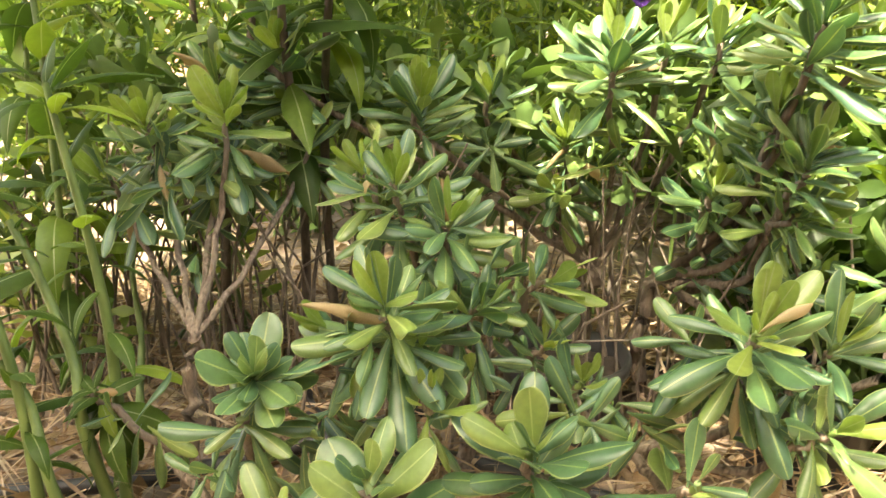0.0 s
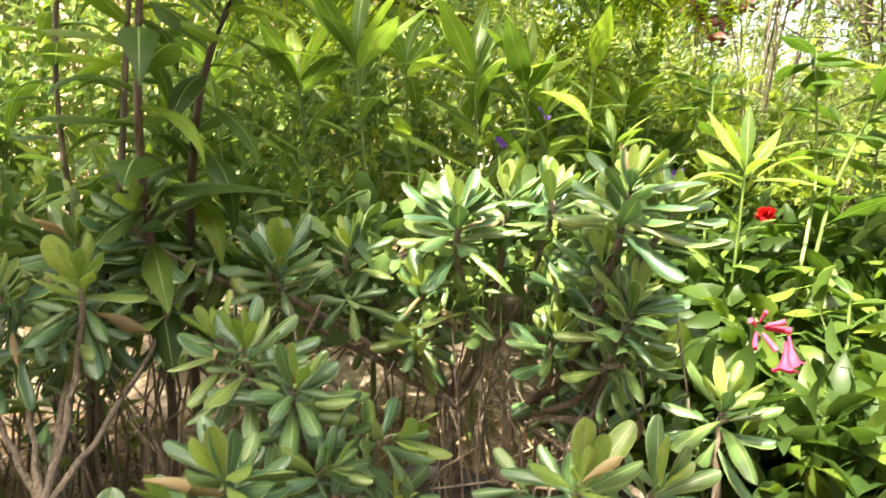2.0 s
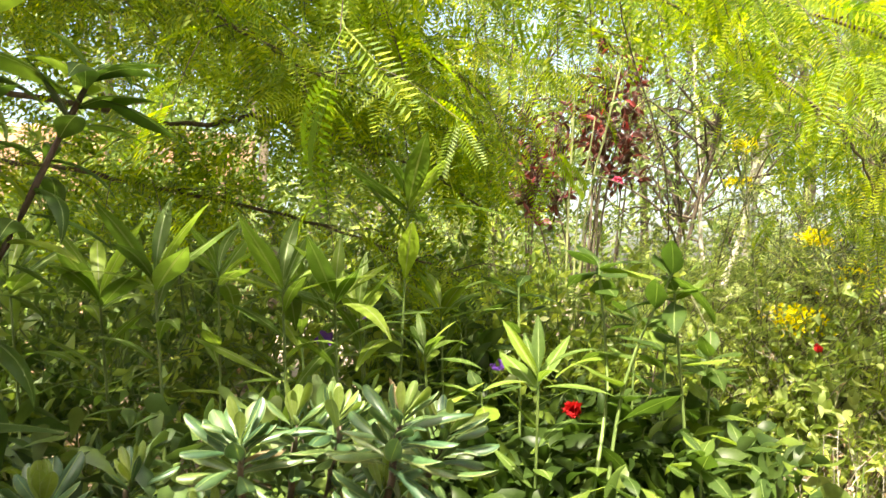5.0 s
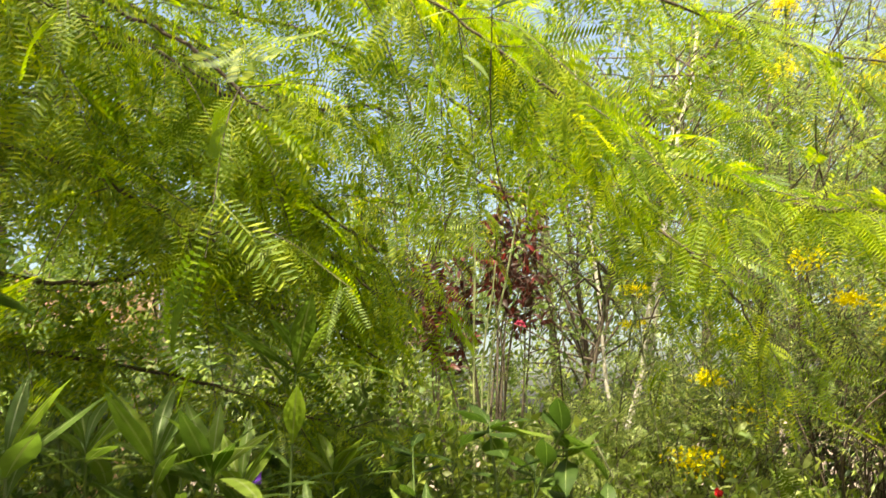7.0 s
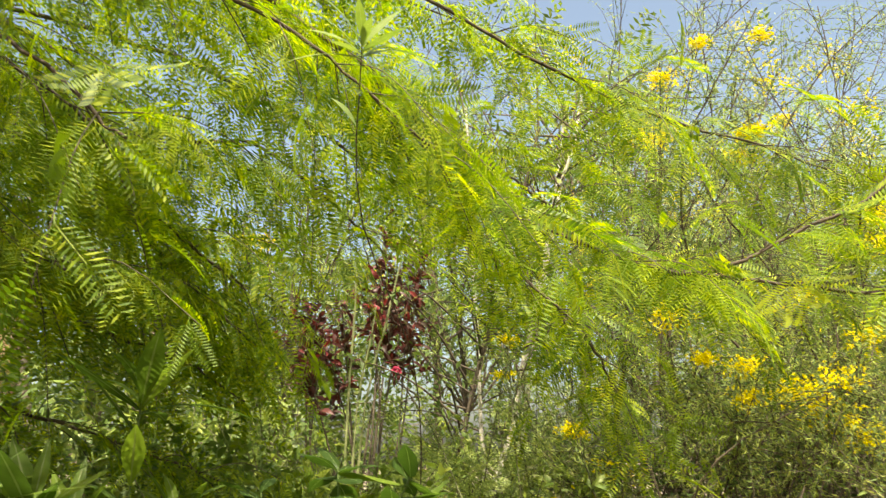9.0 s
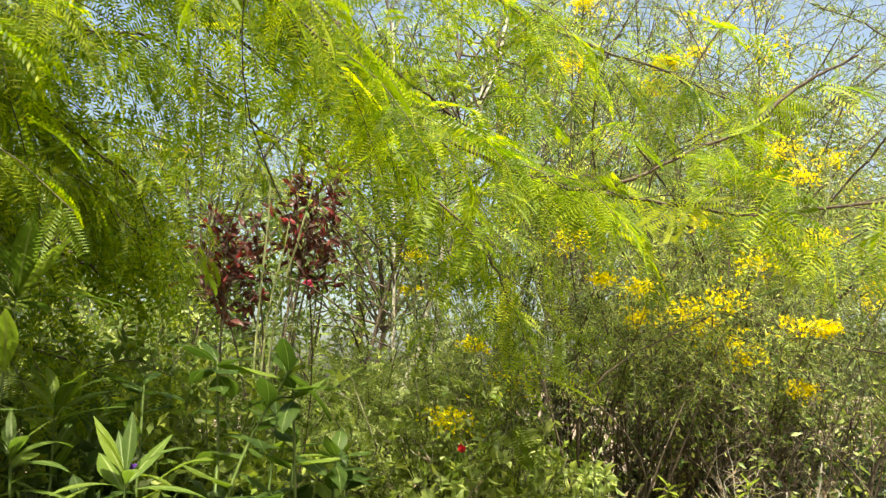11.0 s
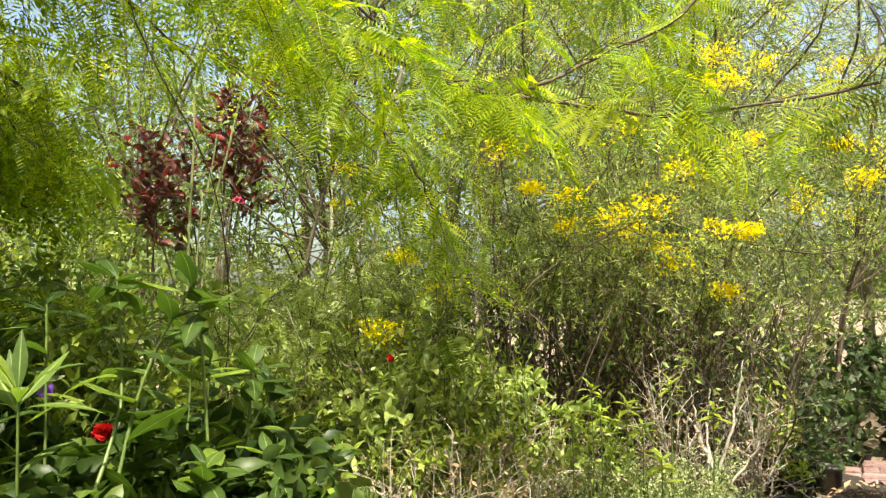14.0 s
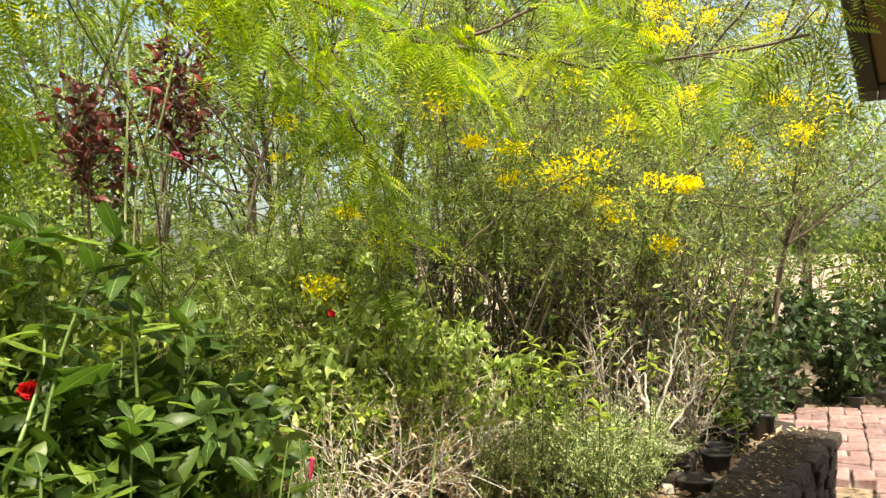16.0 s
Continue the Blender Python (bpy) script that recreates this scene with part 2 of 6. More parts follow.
class Geo:
    """Gathers vertices and faces, and makes one mesh of them."""

    def __init__(self):
        self.v, self.f, self.n = [], [], 0

    def add(self, v, f, mat=0):
        v, f = np.asarray(v, float).reshape(-1, 3), np.asarray(f, int)
        self.v.append(v)
        self.f.append((f + self.n, np.broadcast_to(np.asarray(mat), (len(f),))))
        self.n += len(v)
        return self

    def mesh(self, name, mats, smooth=True, origin=(0, 0, 0)):
        me = bpy.data.meshes.new(name)
        v = np.concatenate(self.v) - np.asarray(origin, float)
        idx = np.concatenate([f.ravel() for f, _ in self.f])
        size = np.concatenate([np.full(len(f), f.shape[1]) for f, _ in self.f])
        me.vertices.add(len(v))
        me.vertices.foreach_set("co", v.ravel())
        me.loops.add(len(idx))
        me.loops.foreach_set("vertex_index", idx.astype(np.int32))
        me.polygons.add(len(size))
        me.polygons.foreach_set("loop_start", np.r_[0, np.cumsum(size)[:-1]].astype(np.int32))
        me.polygons.foreach_set("material_index", np.concatenate([m for _, m in self.f]).astype(np.int32))
        me.polygons.foreach_set("use_smooth", np.full(len(size), smooth))
        for m in mats:
            me.materials.append(m)
        me.update(calc_edges=True)
        me.validate()
        return me


def curve_pts(pts, n):
    """n points along a smooth line through pts."""
    p = np.asarray(pts, float)
    if len(p) < 3:
        return p[0] + (p[-1] - p[0]) * np.linspace(0, 1, n)[:, None]
    q = np.vstack([2 * p[0] - p[1], p, 2 * p[-1] - p[-2]])
    out = []
    for u in np.linspace(0, len(p) - 1 - 1e-6, n):
        k = int(u)
        s = u - k
        a, b, c, d = q[k : k + 4]
        out.append(0.5 * (2 * b + (c - a) * s + (2 * a - 5 * b + 4 * c - d) * s**2 + (3 * b - a - 3 * c + d) * s**3))
    return np.array(out)


def tube(geo, pts, r0, r1, sides=6, mat=0, knob=0.0):
    p = np.asarray(pts, float)
    d = unit(np.gradient(p, axis=0))
    ref = np.where(np.abs(d[:, 2:3]) > 0.9, [[1.0, 0, 0]], [[0, 0, 1.0]])
    a = unit(np.cross(d, ref))
    b = np.cross(d, a)
    r = np.linspace(r0, r1, len(p)) * (1 + knob * rng.normal(size=len(p)))
    ang = np.linspace(0, 2 * np.pi, sides, endpoint=False)
    v = p[:, None] + r[:, None, None] * (np.cos(ang)[None, :, None] * a[:, None] + np.sin(ang)[None, :, None] * b[:, None])
    i, j = np.meshgrid(np.arange(len(p) - 1), np.arange(sides), indexing="ij")
    k = (j + 1) % sides
    f = np.stack([i * sides + j, i * sides + k, (i + 1) * sides + k, (i + 1) * sides + j], -1).reshape(-1, 4)
    geo.add(v, f, mat)
    geo.add(v[-1], [list(range(sides))], mat)


def blade(width, belly=0.5, tip=2.0, curl=0.6, droop=0.2, rows=5, wave=0.0, cup=0.0, teeth=0.0, rib=0.04, phase=0.0, base=0.09, spoon=0.0):
    """A leaf one long along +y, its upper side towards +z. belly: where it is widest; curl: how far its rims roll under.
    Returns vertices, faces, and 0 for the blade or 1 for the midrib, face by face."""
    s = 1 - (1 - np.linspace(0, 1, rows + 1)) ** 1.45 if tip > 2 else np.linspace(0, 1, rows + 1)
    k = math.log(0.5) / math.log(belly)
    w = width * (base + np.sin(np.pi * np.clip(s, 0, 1) ** k) ** (2.0 / tip))
    w[-1] = width * (0.3 if tip > 2 else 0.06)
    w[0] = width * base
    if spoon:
        s = np.array([0, 0.12, 0.26, 0.40, 0.54, 0.67, 0.79, 0.88, 0.945, 0.982, 1.0])
        rows = 10
        q = np.clip(s / spoon, 0, 1)
        rise = base + (1 - base) * (q**1.5) * (1.6 - 0.6 * q)
        w = width * np.where(s < spoon, rise, np.sqrt(np.clip(1 - ((s - spoon) / (1.004 - spoon)) ** 2, 0, 1)))
    c = np.array([-1, -0.91, -0.50, -rib, rib, 0.50, 0.91, 1.0]) if spoon else np.array([-1, -0.72, -0.38, -rib, rib, 0.38, 0.72, 1.0])
    if teeth:
        w = w * (1 + teeth * np.where(np.arange(rows + 1) % 2 == 0, 1, -1))
    th = (max(abs(curl), 1e-3) * np.sign(curl or 1) * (0.5 + 0.5 * np.sin(np.pi * s ** 1.1) ** 0.7))[:, None]
    X = w[:, None] * np.sin(c[None] * th) / th
    Zc = -w[:, None] * (1 - np.cos(c[None] * th)) / th + cup * np.abs(c[None]) * w[:, None]
    if spoon:  # flat in the middle, rolled under at the rims
        u = np.linspace(0, 1, 41)
        a = th * u[None] ** 1.9 * 1.25
        run = np.concatenate([np.zeros((len(s), 1)), np.cumsum(np.cos(0.5 * (a[:, 1:] + a[:, :-1])) / 40, axis=1)], axis=1)
        fall = np.concatenate([np.zeros((len(s), 1)), np.cumsum(np.sin(0.5 * (a[:, 1:] + a[:, :-1])) / 40, axis=1)], axis=1)
        k = np.round(np.abs(c) * 40).astype(int)
        X = w[:, None] * np.sign(c)[None] * run[:, k]
        Zc = w[:, None] * (cup * np.abs(c)[None] - fall[:, k])
    ang = droop * 1.6 * s
    ds = np.diff(s)
    dy = np.r_[0, np.cumsum(ds * np.cos(0.5 * (ang[1:] + ang[:-1])))]
    dz = -np.r_[0, np.cumsum(ds * np.sin(0.5 * (ang[1:] + ang[:-1])))]
    Y = dy[:, None] + Zc * np.sin(ang)[:, None]
    Zz = dz[:, None] + Zc * np.cos(ang)[:, None] + wave * width * np.sin(6 * s + phase)[:, None] * c[None]
    if spoon:
        Zz[:, 3:5] -= 0.05 * w[:, None]
    v = np.stack([X, Y, Zz], -1).reshape(-1, 3)
    i, j = np.meshgrid(np.arange(rows), np.arange(7), indexing="ij")
    f = np.stack([i * 8 + j, i * 8 + j + 1, (i + 1) * 8 + j + 1, (i + 1) * 8 + j], -1).reshape(-1, 4)
    jj = j.ravel()
    return v, f, ((jj == 3) | (spoon > 0) & ((jj == 0) | (jj == 6))).astype(int)


def blade_mesh(name, mats, **kw):
    v, f, m = blade(**kw)
    return Geo().add(v, f, m).mesh(name, mats)


def pose_leaf(pos, along, up, size, wide=1.0):
    """The matrix that lays a leaf from pos along a direction, its face towards up."""
    y = Vector(along).normalized()
    z = Vector(up)
    z = z - y * z.dot(y)
    if z.length < 1e-4:
        z = y.orthogonal()
    z.normalize()
    x = y.cross(z)
    m = Matrix((x * size * wide, y * size, z * size)).transposed().to_4x4()
    m.translation = Vector(pos)
    return m


def stamp(geo, base, pos, along, up, size, mat=0):
    """Many copies of one small shape: base is (vertices, faces); the rest are arrays."""
    bv, bf = np.asarray(base[0], float), np.asarray(base[1], int)
    y = unit(along)
    z = np.asarray(up, float)
    z = unit(z - y * (z * y).sum(-1, keepdims=True) + 1e-6)
    x = np.cross(y, z)
    sz = np.broadcast_to(np.asarray(size, float), (len(y),))[:, None, None]
    v = np.asarray(pos)[:, None] + sz * (bv[None, :, 0:1] * x[:, None] + bv[None, :, 1:2] * y[:, None] + bv[None, :, 2:3] * z[:, None])
    f = bf[None] + (np.arange(len(y)) * len(bv))[:, None, None]
    geo.add(v, f.reshape(-1, bf.shape[1]), mat)


def kite(w=0.25, fold=0.08, mid=0.45):
    """A small folded leaf of two faces."""
    return [(0, 0, 0), (-w, mid, fold), (0, 1, -0.05), (w, mid, fold)], [(0, 1, 2, 3)]


def paddle(w=0.19):
    """A rounded leaf, widest past its middle, in four faces."""
    return [(0, 0, 0), (-w * 0.5, 0.4, 0.03), (0, 0.45, 0.06), (w * 0.5, 0.4, 0.03), (-w, 0.75, -0.02), (0, 0.78, 0.05), (w, 0.75, -0.02), (-w * 0.5, 0.97, -0.06), (w * 0.5, 0.97, -0.06), (0, 1.0, -0.03)], [
        (1, 2, 5, 4), (2, 3, 6, 5), (4, 5, 9, 7), (5, 6, 8, 9), (0, 3, 2, 1)]


def oval(w=0.26):
    """An oval leaf with a fold, an arch and a pointed tip."""
    rows = ((0.0, 0.02, 0.0), (0.22, 0.75, 0.05), (0.5, 1.0, 0.06), (0.78, 0.68, 0.0), (1.0, 0.03, -0.14))
    v = [(sd * w * q, y, z + (0.07 * q if sd else 0)) for y, q, z in rows for sd in (-1, 0, 1)]
    return v, [(3 * i + k, 3 * i + k + 1, 3 * i + k + 4, 3 * i + k + 3) for i in range(4) for k in (0, 1)]


def leaf6(w=0.2):
    """A small pointed leaf, two quads folded on the rib."""
    return [(0, 0, 0), (-w, 0.4, 0.06), (0, 0.5, 0), (w, 0.4, 0.06), (0, 1, -0.12)], [(0, 2, 1), (0, 3, 2), (1, 2, 4), (2, 3, 4)]


def rand_dirs(n, up=0.0):
    d = rng.normal(size=(n, 3))
    d[:, 2] += up
    return unit(d)


# ---- things and parts ----
def thing(name, base, label, category, group="", kind=""):
    ob = new(name)
    ob.location = base
    ob.empty_display_size = 0.05
    return tagged(ob, label, category, group, kind)


def part(name, me, parent, m=None, label="", kind=""):
    ob = new(name, me)
    ob.parent = parent
    if m is not None:
        ob.matrix_basis = m
    return tagged(ob, label, kind=kind)


def local(base, m):
    return Matrix.Translation(-Vector(base)) @ m


# ---- ground, paving, wall ----
def smooth(a, b, x):
    t = np.clip((np.asarray(x, float) - a) / (b - a), 0, 1)
    return t * t * (3 - 2 * t)


WALL_A, WALL_B, WALL_C = np.array((0.75, 0.50)), np.array((3.17, 1.145)), np.array((3.42, 2.3))


def ground_z(x, y):
    """The raised bed behind its low wall, and the level ground before and beyond it."""
    x, y = np.asarray(x, float), np.asarray(y, float)
    front = np.where(x < 0.9, 0.40, 0.50 + (x - 0.9) * 0.275)
    inside = smooth(0.02, 0.10, y - front) * smooth(-0.02, -0.10, x - (3.26 + (y - 1.1) * 0.22)) * smooth(0, 1.5, 7 - y)
    top = 0.32 - 0.12 * smooth(0.9, 2.0, x) + 0.012 * np.sin(9 * x + 3 * y) * np.cos(8 * y - x)
    return inside * top + 0.004 * np.sin(3 * x) * np.cos(4 * y)


def gz(x, y):
    return (x, y, float(ground_z(x, y)))


def spread_axis(lo, hi, step, far):
    core = np.arange(lo, hi, step)
    out = np.geomspace(step, far, 22)
    return np.r_[lo - out[::-1], core, hi + out]


def build_ground():
    xs, ys = spread_axis(-1.5, 5.5, 0.05, 150), spread_axis(-1.0, 4.5, 0.05, 150)
    X, Y = np.meshgrid(xs, ys, indexing="ij")
    v = np.stack([X, Y, ground_z(X, Y)], -1).reshape(-1, 3)
    n = len(ys)
    i, j = np.meshgrid(np.arange(len(xs) - 1), np.arange(n - 1), indexing="ij")
    f = np.stack([i * n + j, (i + 1) * n + j, (i + 1) * n + j + 1, i * n + j + 1], -1).reshape(-1, 4)
    ob = new("ground", Geo().add(v, f).mesh("ground", [M["soil"]]))
    tagged(ob, "dry brown garden soil strewn with leaf litter", "ground", kind="structure")
    # fallen leaves and straw
    g = Geo()
    n = 9000
    x, y = rng.uniform(-0.9, 3.4, n), 0.42 + 3.0 * rng.random(n) ** 1.3
    far = rng.random(n) < 0.18
    x[far], y[far] = rng.uniform(3.3, 5.6, far.sum()), rng.uniform(1.35, 2.8, far.sum())
    p = np.stack([x, y, ground_z(x, y) + rng.uniform(0.002, 0.012, n)], -1)
    d = rng.normal(size=(n, 3)) * (1, 1, 0.25)
    up = rng.normal(size=(n, 3)) * 0.45 + (0, 0, 1)
    stamp(g, leaf6(0.22), p, d, up, rng.uniform(0.012, 0.045, n))
    k = 5500
    x, y = rng.uniform(-0.75, 0.75, k), rng.uniform(0.50, 1.35, k)
    stamp(g, leaf6(0.3), np.c_[x, y, ground_z(x, y) + rng.uniform(0.004, 0.03, k)], rng.normal(size=(k, 3)) * (1, 1, 0.35), rng.normal(size=(k, 3)) * 0.6 + (0, 0, 1), rng.uniform(0.008, 0.030, k))
    stamp(g, kite(0.012, 0.0), np.c_[x, y, ground_z(x, y) + rng.uniform(0.01, 0.04, k)], rng.normal(size=(k, 3)) * (1, 1, 0.3), rng.normal(size=(k, 3)) * 0.4 + (0, 0, 1), rng.uniform(0.04, 0.16, k))
    w = 0.42 + 0.58 * rng.random(420)
    q = WALL_A + (WALL_B - WALL_A) * w[:, None] + rng.normal(size=(420, 2)) * 0.042
    stamp(g, leaf6(0.22), np.c_[q, rng.uniform(0.252, 0.262, 420)], rng.normal(size=(420, 3)) * (1, 1, 0.3), rng.normal(size=(420, 3)) * 0.6 + (0, 0, 1), rng.uniform(0.006, 0.022, 420))
    k = 900
    x, y = rng.uniform(2.2, 3.25, k), rng.uniform(0.0, 0.5, k)
    y = 0.93 + (x - 2.3) * 0.268 + y
    stamp(g, leaf6(0.25), np.c_[x, y, ground_z(x, y) + rng.uniform(0.004, 0.03, k)], rng.normal(size=(k, 3)) * (1, 1, 0.4), rng.normal(size=(k, 3)) * 0.6 + (0, 0, 1), rng.uniform(0.012, 0.04, k))
    p2 = p[: n // 3] + (0, 0, 0.006)
    stamp(g, kite(0.03, 0.0), p2, rng.normal(size=(n // 3, 3)) * (1, 1, 0.2), up[: n // 3], rng.uniform(0.04, 0.14, n // 3))
    tagged(new("leaf_litter", g.mesh("leaf_litter", [M["litter"]], smooth=False)), "dry tan fallen leaves and straw on the soil", "leaf litter", kind="stuff")


build_ground()


def block_mesh(name, mat, sx, sy, sz, seed, jit=0.004, bevel=0.004):
    """A worn block: chamfered edges, corners a little off. Origin at its centre."""
    r = np.random.default_rng(seed)
    bm = bmesh.new()
    bmesh.ops.create_cube(bm, size=1.0)
    for v in bm.verts:
        v.co = Vector((v.co.x * sx, v.co.y * sy, v.co.z * sz)) + Vector(r.normal(size=3) * jit)
    bmesh.ops.bevel(bm, geom=list(bm.edges), offset=bevel, segments=1, affect="EDGES")
    me = bpy.data.meshes.new(name)
    bm.to_mesh(me)
    bm.free()
    me.materials.append(mat)
    return me


def build_wall():
    """The low wall of thin stacked stones that holds the bed, its top littered and worn, its stone coloured as if
    shaded.
    """
    wall = thing("wall_1", (*WALL_B, 0), "low stacked stone garden wall, shade put into its colour", "wall", kind="structure")
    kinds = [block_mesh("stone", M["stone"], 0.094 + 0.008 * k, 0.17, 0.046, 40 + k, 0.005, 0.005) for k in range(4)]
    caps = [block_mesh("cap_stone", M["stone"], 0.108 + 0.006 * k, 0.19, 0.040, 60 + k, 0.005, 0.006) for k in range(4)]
    r = random.Random(5)

    def run(a, b):
        d = b - a
        length = float(np.linalg.norm(d))
        yaw = math.degrees(math.atan2(d[1], d[0]))
        for course in range(5):
            n = round(length / (0.104 if course < 4 else 0.116))
            shift = 0.5 if course % 2 else 0.0
            for k in range(n):
                p = a + d * ((k + 0.5 + shift * 0.9) / n if k < n - 1 else 1 - 0.5 / n)
                z = 0.024 + 0.049 * course if course < 4 else 0.220
                out = r.gauss(0, 0.005)
                m = pose(p[0] + out * d[1] / length, p[1] - out * d[0] / length, z + r.gauss(0, 0.0015), r.gauss(0, 0.8), r.gauss(0, 0.9), yaw + r.gauss(0, 1.2))
                part("stone", r.choice(kinds if course < 4 else caps), wall, local((*WALL_B, 0), m))

    # a crust of dark leaf mould along the top
    nu, nv = 220, 17
    uu, vv = np.meshgrid(np.linspace(0.43, 1.0, nu), np.linspace(-1, 1, nv), indexing="ij")
    q = WALL_A + (WALL_B - WALL_A) * uu[..., None]
    side = np.array((-(WALL_B - WALL_A)[1], (WALL_B - WALL_A)[0]))
    side = side / np.linalg.norm(side)
    rag = 0.078 + 0.012 * np.sin(61 * uu) + 0.008 * np.sin(149 * uu + 1)
    q = q + side * (vv * rag)[..., None]
    h = 0.236 + 0.016 * (1 - vv**2) + 0.006 * np.sin(90 * uu + 4 * vv) * np.cos(7 * vv + 40 * uu) + 0.0055 * rng.normal(size=uu.shape) * (1 - 0.6 * vv**4)
    i, j = np.meshgrid(np.arange(nu - 1), np.arange(nv - 1), indexing="ij")
    f = np.stack([i * nv + j, (i + 1) * nv + j, (i + 1) * nv + j + 1, i * nv + j + 1], -1).reshape(-1, 4)
    part("leaf_mould", Geo().add(np.dstack([q, h]), f).mesh("leaf_mould", [M["compost"]], origin=(*WALL_B, 0)), wall, None, "crumbly dark leaf mould")
    along = unit(WALL_B - WALL_A)
    run(WALL_A + (WALL_B - WALL_A) * 0.42, WALL_B + along * 0.05)
    run(WALL_B + (0.03, 0.12), WALL_C)


def build_paving():
    """Red pavers, two by one, laid in a jumbled weave and slightly uneven."""
    pav = thing("pavement", (4.0, 1.2, 0), "worn red brick pavers in bright sun", "pavement", kind="structure")
    kinds = [block_mesh("brick", M["brick"], 0.142, 0.069, 0.05, 80 + k, 0.003, 0.004) for k in range(4)]
    r = random.Random(9)
    u = Vector((0.9135, 0.4067, 0))
    w = Vector((-0.4067, 0.9135, 0))
    start = Vector((3.0, 0.76, 0))
    for i in range(0, 18):
        for j in range(-7, 5):
            cell = start + u * (0.150 * i) + w * (0.150 * j)
            if (i + j) % 2:
                places = [(cell + w * 0.0375 * s, 0) for s in (-1, 1)]
            else:
                places = [(cell + u * 0.0375 * s, 90) for s in (-1, 1)]
            for p, turn in places:
                if p.y > 0.50 + (p.x - 0.9) * 0.268 - 0.17 and p.x < 3.40 + (p.y - 1.145) * 0.2:
                    continue
                if p.x > 5.0 or (p.y - 1.8) > (p.x - 4.55) * -0.75:
                    continue
                m = pose(p.x + r.gauss(0, 0.002), p.y + r.gauss(0, 0.002), 0.012 + r.gauss(0, 0.004), r.gauss(0, 1.2), r.gauss(0, 1.2), 24.0 + turn + r.gauss(0, 1.2))
                part("brick", r.choice(kinds), pav, local((4.0, 1.2, 0), m))


# ---- leaves shared by the plants ----
PIT = [blade_mesh("leaf", [M["glossy"], M["rib"]], width=w, spoon=sp, curl=c, droop=d, wave=wv, phase=ph, base=0.10, rib=0.055)
       for w, sp, c, d, wv, ph in ((0.185, 0.66, 1.35, 0.20, 0.08, 0), (0.20, 0.62, 1.75, 0.40, 0.10, 2), (0.17, 0.68, 1.0, 0.10, 0.12, 4), (0.205, 0.64, 2.0, 0.15, 0.06, 1), (0.18, 0.6, 1.5, 0.55, 0.14, 3), (0.195, 0.66, 1.8, 0.30, 0.05, 5), (0.17, 0.7, 1.3, -0.15, 0.1, 2.5))]
PIT_FLAT = [blade_mesh("leaf", [M["glossy"], M["rib"]], width=w, spoon=0.60, curl=c, droop=d, wave=0.12, cup=0.05, phase=ph, base=0.11, rib=0.045)
            for w, c, d, ph in ((0.225, 0.8, 0.1, 0), (0.22, 1.2, 0.25, 2), (0.24, 0.7, 0.0, 4))]
PIT_YOUNG = [blade_mesh("leaf", [M["young"], M["rib"]], width=w, spoon=0.64, curl=c, droop=d, wave=0.1, cup=cu, phase=ph, base=0.12, rib=0.05)
             for w, c, d, cu, ph in ((0.19, 0.5, -0.1, 0.10, 0), (0.185, 1.3, 0.1, 0.0, 2), (0.17, 0.9, 0.2, 0.05, 4))]
PIT_DEAD = [blade_mesh("leaf", [M["dead"], M["dead"]], width=0.17, belly=0.6, curl=2.4, droop=0.6, rows=6, wave=0.4, phase=k) for k in range(2)]
LANCE_DARK = [blade_mesh("leaf", [M["broad"], M["rib"]], width=w, belly=0.45, tip=1.6, curl=c, droop=d, rows=8, wave=wv, cup=0.08, phase=ph)
              for w, c, d, wv, ph in ((0.15, 0.7, 0.6, 0.12, 0), (0.13, 0.6, 0.9, 0.12, 2), (0.16, 0.8, 0.35, 0.15, 4), (0.12, 0.6, 1.2, 0.2, 1))]
LANCE_YOUNG = [blade_mesh("leaf", [M["young"], M["rib"]], width=w, belly=0.45, tip=1.5, curl=0.3, droop=d, rows=8, wave=0.1, cup=0.1, phase=ph) for w, d, ph in ((0.09, 0.15, 0), (0.08, 0.35, 2), (0.085, 0.5, 4))]
LANCE_LIME = [blade_mesh("leaf", [M["lime"], M["rib"]], width=w, belly=0.45, tip=1.5, curl=0.3, droop=d, rows=8, wave=0.12, cup=0.1, phase=ph) for w, d, ph in ((0.13, 0.2, 0), (0.11, 0.45, 2), (0.14, 0.7, 4))]
STRAP = [blade_mesh("leaf", [M["lance"], M["rib"]], width=w, belly=0.5, tip=1.6, curl=0.4, droop=d, rows=7, wave=0.06, cup=0.12, rib=0.09, phase=ph)
         for w, d, ph in ((0.10, 0.25, 0), (0.09, 0.5, 2), (0.11, 0.1, 4), (0.085, 0.75, 1))]
BROAD = [blade_mesh("leaf", [M["broad"], M["rib"]], width=w, belly=0.46, tip=1.8, curl=c, droop=d, rows=12, wave=0.16, cup=0.05, teeth=0.025, rib=0.03, phase=ph)
         for w, c, d, ph in ((0.20, 0.5, 0.25, 0), (0.17, 0.6, 0.45, 2), (0.22, 0.3, 0.1, 4), (0.19, 0.4, 0.6, 1))]
RNG = random.Random(21)


